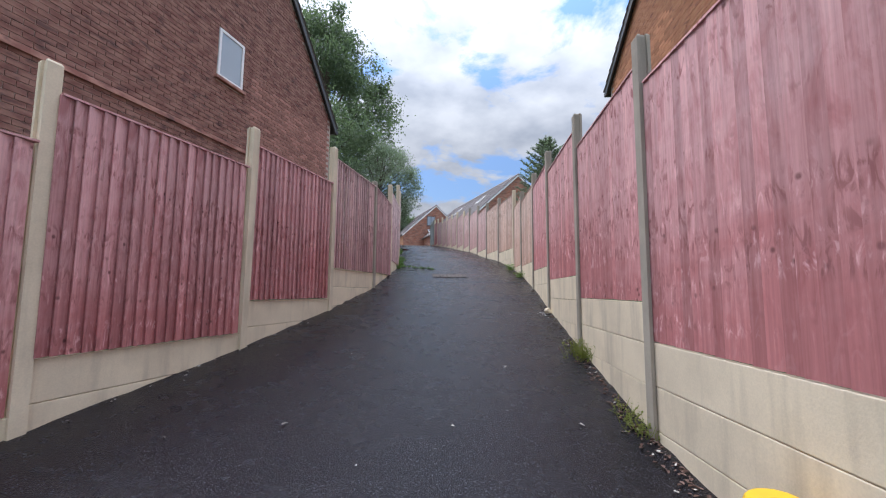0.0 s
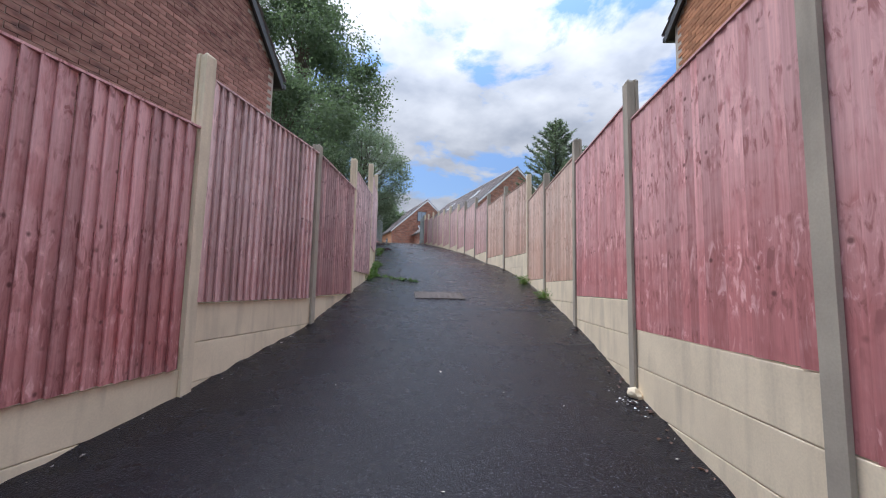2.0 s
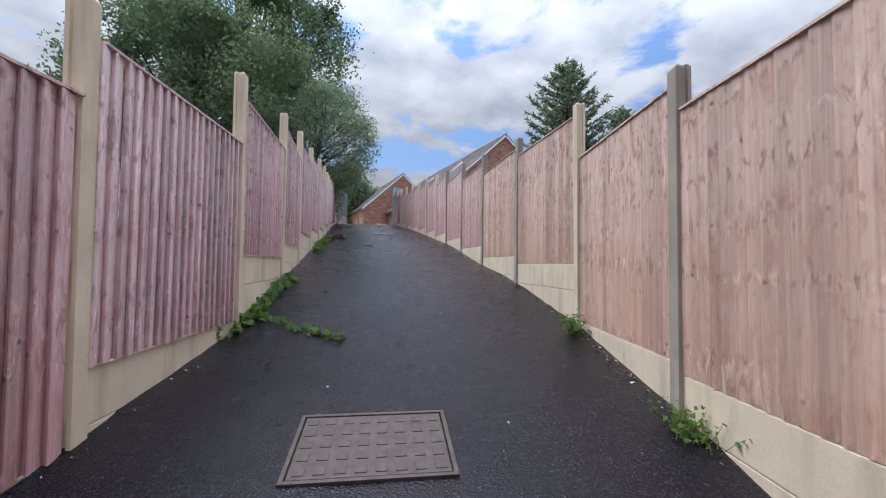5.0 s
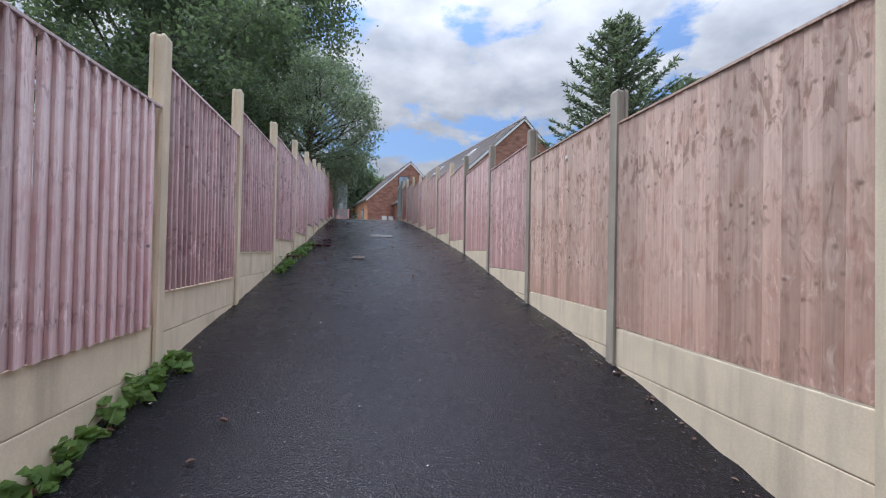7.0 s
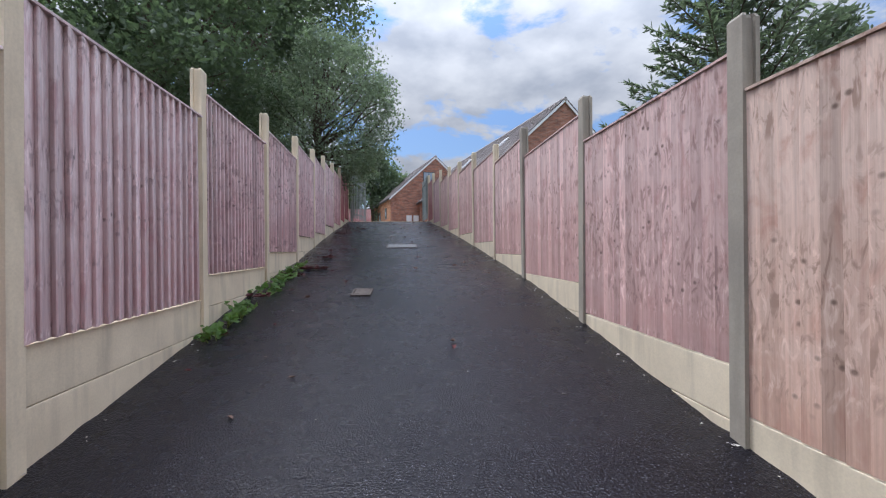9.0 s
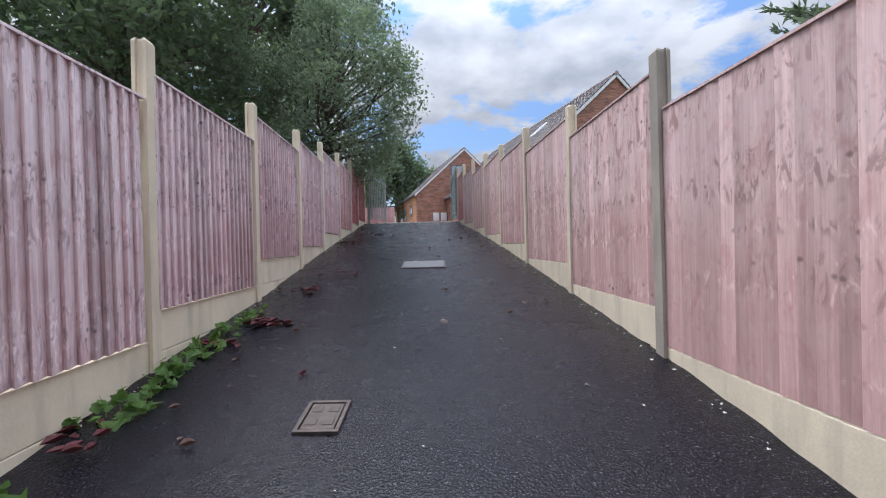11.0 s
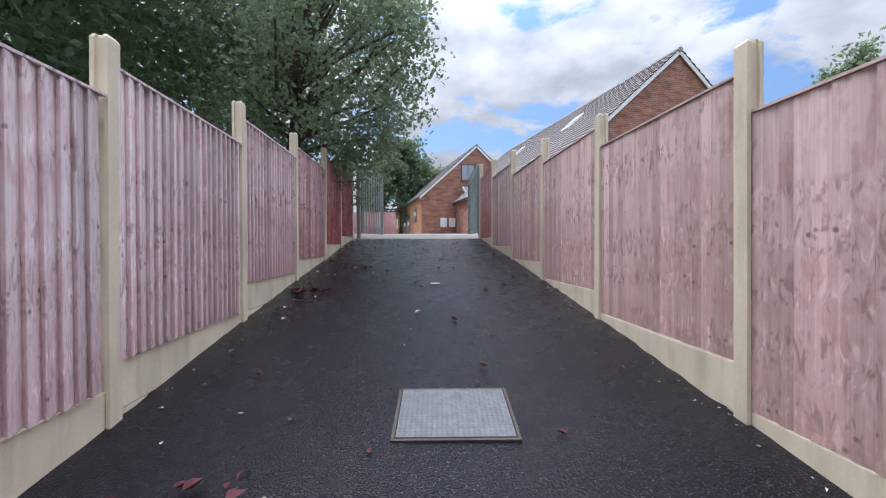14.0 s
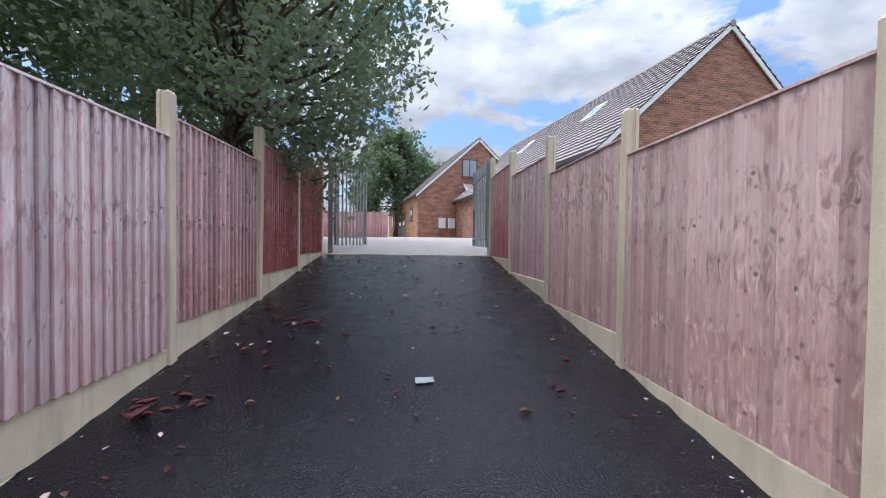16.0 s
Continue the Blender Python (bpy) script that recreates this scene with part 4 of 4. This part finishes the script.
def litter_edges():
    """Grit and crumbs along the foot of the fences and over the tarmac."""
    rn = random.Random(77)
    ch = []
    for k in range(520):
        y = rn.uniform(0.5, 31)
        a, b = line_x(LEFT, y), line_x(RIGHT, y)
        q = rn.random()
        x = b - 0.06 - abs(rn.gauss(0, 0.06)) if q < 0.5 else (a + 0.06 + abs(rn.gauss(0, 0.05)) if q < 0.8 else rn.uniform(a, b))
        s = rn.uniform(0.004, 0.013) * (1.4 if y < 5 else 1)
        z = gz(y) + 0.006
        vs = [(x + s * rn.uniform(-1.3, 1.3), y + s * rn.uniform(-1.3, 1.3), z + s * rn.uniform(-0.3, 0.9)) for i in range(5)]
        ch.append((vs, [(0, 1, 2), (0, 2, 3), (0, 3, 4), (1, 2, 4), (2, 3, 4), (0, 1, 4)]))
    o = joined("grit", ch, grit_mat)
    tagged(o, "pale grit and crumbs scattered on the tarmac", "grit", kind="stuff")
    ch = []
    for k in range(420):
        y = rn.choice((rn.uniform(1.2, 4.2), rn.uniform(1.2, 3.8), rn.uniform(4, 14)))
        x = line_x(RIGHT, y) - 0.05 - abs(rn.gauss(0, 0.07))
        ch.append(leaf_shape((x, y, gz(y) + 0.006), rn.uniform(0.015, 0.05), rn.uniform(0, 6.3), rn.uniform(0.3, 1.2), rn, 0.0))
    o = joined("debris", ch, leaf_brown)
    tagged(o, "brown leaf crumbs and dirt along the fence foot", "debris", kind="stuff")


def weed(name, label, x, y, n, spread, height, leaf, mat, seed, along=0.0, slant=0.0):
    """Stems with pairs of leaves, spread round a foot or along a line."""
    rn = np.random.RandomState(seed)
    t = empty(name, pose(x, y, gz(y)))
    tagged(t, label, "weed")
    st, V, F = [], [], []
    for k in range(n):
        v = rn.uniform(-0.5, 0.5) * along
        fx = rn.randn() * spread * 0.4 + v * slant
        base = np.array([fx, v + rn.randn() * spread * 0.3, gz(y + v) - gz(y)])
        tip = base + np.array([rn.randn() * spread * 0.5, rn.randn() * spread * 0.5, height * (0.3 + 0.8 * rn.rand())])
        st.append(tube_data([tuple(base), tuple((base + tip) / 2 + rn.randn(3) * 0.01), tuple(tip)], [0.003, 0.0025, 0.001], 4))
        for i in range(5):
            p = base + (tip - base) * (0.3 + 0.7 * rn.rand()) + rn.randn(3) * spread * 0.10
            p[2] = max(p[2], base[2] + 0.008)
            nrm = rn.randn(3) * 0.5 + np.array([0.2, -0.3, 1.0])
            nrm /= np.linalg.norm(nrm)
            a = np.cross(nrm, rn.randn(3))
            a /= np.linalg.norm(a)
            b = np.cross(nrm, a)
            s = leaf * (0.5 + 0.9 * rn.rand())
            o = len(V)
            V.extend([p - a * s * 0.5, p - a * s * 0.2 + b * s * 0.38 - nrm * s * 0.08, p + a * s * 0.55, p - a * s * 0.2 - b * s * 0.38 - nrm * s * 0.08])
            F.extend([(o, o + 1, o + 2), (o, o + 2, o + 3)])
    joined("stems", st, leaf_moss, t)
    lv = mesh("leaves", V, F, mat, t)
    lv["kind"] = "stuff"


def broken_mortar():
    """A broken lump and white crumbs at the foot of a post."""
    rn = random.Random(12)
    bm = bmesh.new()
    bmesh.ops.create_icosphere(bm, subdivisions=2, radius=0.06)
    for v in bm.verts:
        v.co *= 1 + 0.5 * noise.noise(v.co * 17)
        v.co.z = max(v.co.z * 0.9, -0.03)
    me = bpy.data.meshes.new("mortar_lump")
    bm.to_mesh(me)
    bm.free()
    me.materials.append(concrete)
    o = new("mortar_lump", me)
    o.matrix_world = pose(2.20, 5.60, gz(5.6) + 0.03, 8, 0, 20)
    tagged(o, "broken lump of pale mortar at a post's foot", "rubble")
    ch = []
    for k in range(38):
        x, y = 2.10 + rn.gauss(0, 0.07), 5.50 + rn.gauss(0, 0.10)
        r = rn.uniform(0.003, 0.012)
        vs = [(x + r * rn.uniform(-1.3, 1.3), y + r * rn.uniform(-1.3, 1.3), gz(y) + 0.004 + r * rn.uniform(0, 1.0)) for i in range(5)]
        ch.append((vs, [(0, 1, 2), (0, 2, 3), (0, 3, 4), (1, 2, 4), (2, 3, 4), (0, 1, 4)]))
    tagged(joined("crumbs", ch, white_paint), "white mortar crumbs scattered at a post's foot", "rubble", kind="stuff")


broken_mortar()
scatter_leaves(), litter_edges()
IVY = "green ivy creeping along the foot of the fence"
weed("moss_clump", "yellow-green moss and weed at a post's foot", 1.88, 3.6, 90, 0.16, 0.20, 0.022, leaf_moss, 1, 0.25, 0.15)
weed("moss_clump", "thin weeds in the crack beside the fence", 1.62, 2.15, 40, 0.10, 0.12, 0.02, leaf_moss, 2, 0.5, 0.15)
weed("weed", "small green weed at the fence foot", 2.74, 9.15, 40, 0.14, 0.16, 0.035, leaf_green, 3, 0.2, 0.1)
weed("weed", "leggy green weed at the fence foot", 2.98, 11.0, 30, 0.16, 0.2, 0.045, leaf_green, 4, 0.2, 0.1)
weed("ivy", IVY, -0.34, 11.55, 46, 0.09, 0.13, 0.075, leaf_green, 5, 1.3, 0.03)
weed("ivy", IVY, -0.33, 12.75, 46, 0.08, 0.14, 0.08, leaf_green, 6, 1.2, 0.02)
weed("weed", "thin weeds growing in a crack across the tarmac", 0.12, 11.3, 80, 0.09, 0.06, 0.05, leaf_green, 7, 0.8, -1.2)
weed("ivy", IVY, -0.47, 17.1, 45, 0.09, 0.11, 0.065, leaf_green, 8, 0.9, -0.05)
weed("ivy", IVY, -0.53, 18.7, 45, 0.10, 0.11, 0.07, leaf_green, 9, 1.3, -0.05)
weed("ivy", IVY, -0.62, 19.75, 22, 0.10, 0.10, 0.065, leaf_green, 10, 0.8, -0.05)


def wrapper():
    vs = []
    for i in range(5):
        for j in range(4):
            vs.append((i * 0.035 - 0.07, j * 0.03 - 0.045, 0.006 + 0.012 * abs(noise.noise((i * 0.9, j * 0.8, 2)))))
    fs = [(i * 4 + j, i * 4 + j + 1, i * 4 + j + 5, i * 4 + j + 4) for i in range(4) for j in range(3)]
    o = mesh("wrapper", vs, fs, simple_mat("clear_plastic", (0.20, 0.21, 0.22), (0.34, 0.35, 0.36), 30, 0.45))
    o.matrix_world = pose(0.82, 26.05, gz(26.05) + 0.008, 7, 0, 10)
    sol = o.modifiers.new("thickness", "SOLIDIFY")
    sol.thickness = 0.002
    tagged(o, "crumpled pale plastic wrapper lying on the tarmac", "litter")


wrapper()


def stickers():
    for side, posts, panels, i, u, dz in ((-1, LEFT, LEFT_P, 7, 0.45, 0.22), (1, RIGHT, RIGHT_P, 9, 0.45, 0.2), (1, RIGHT, RIGHT_P, 17, 0.4, 0.2)):
        a, b = posts[i], posts[i + 1]
        x, y = a[0] + (b[0] - a[0]) * u, a[1] + (b[1] - a[1]) * u
        yaw = math.degrees(math.atan2(b[1] - a[1], b[0] - a[0]))
        n = Vector((math.cos(radians(yaw - 90)), math.sin(radians(yaw - 90)), 0)) * (1 if side < 0 else -1)
        o = box("label_tag", (-0.025, -0.001, -0.018), (0.025, 0.001, 0.018), white_paint)
        o.matrix_world = pose(x + n.x * 0.032, y + n.y * 0.032, panels[i][1] - dz, 0, 0, yaw)
        tagged(o, "small white paper tag stapled to a fence board", "tag", "paper tags")


stickers()
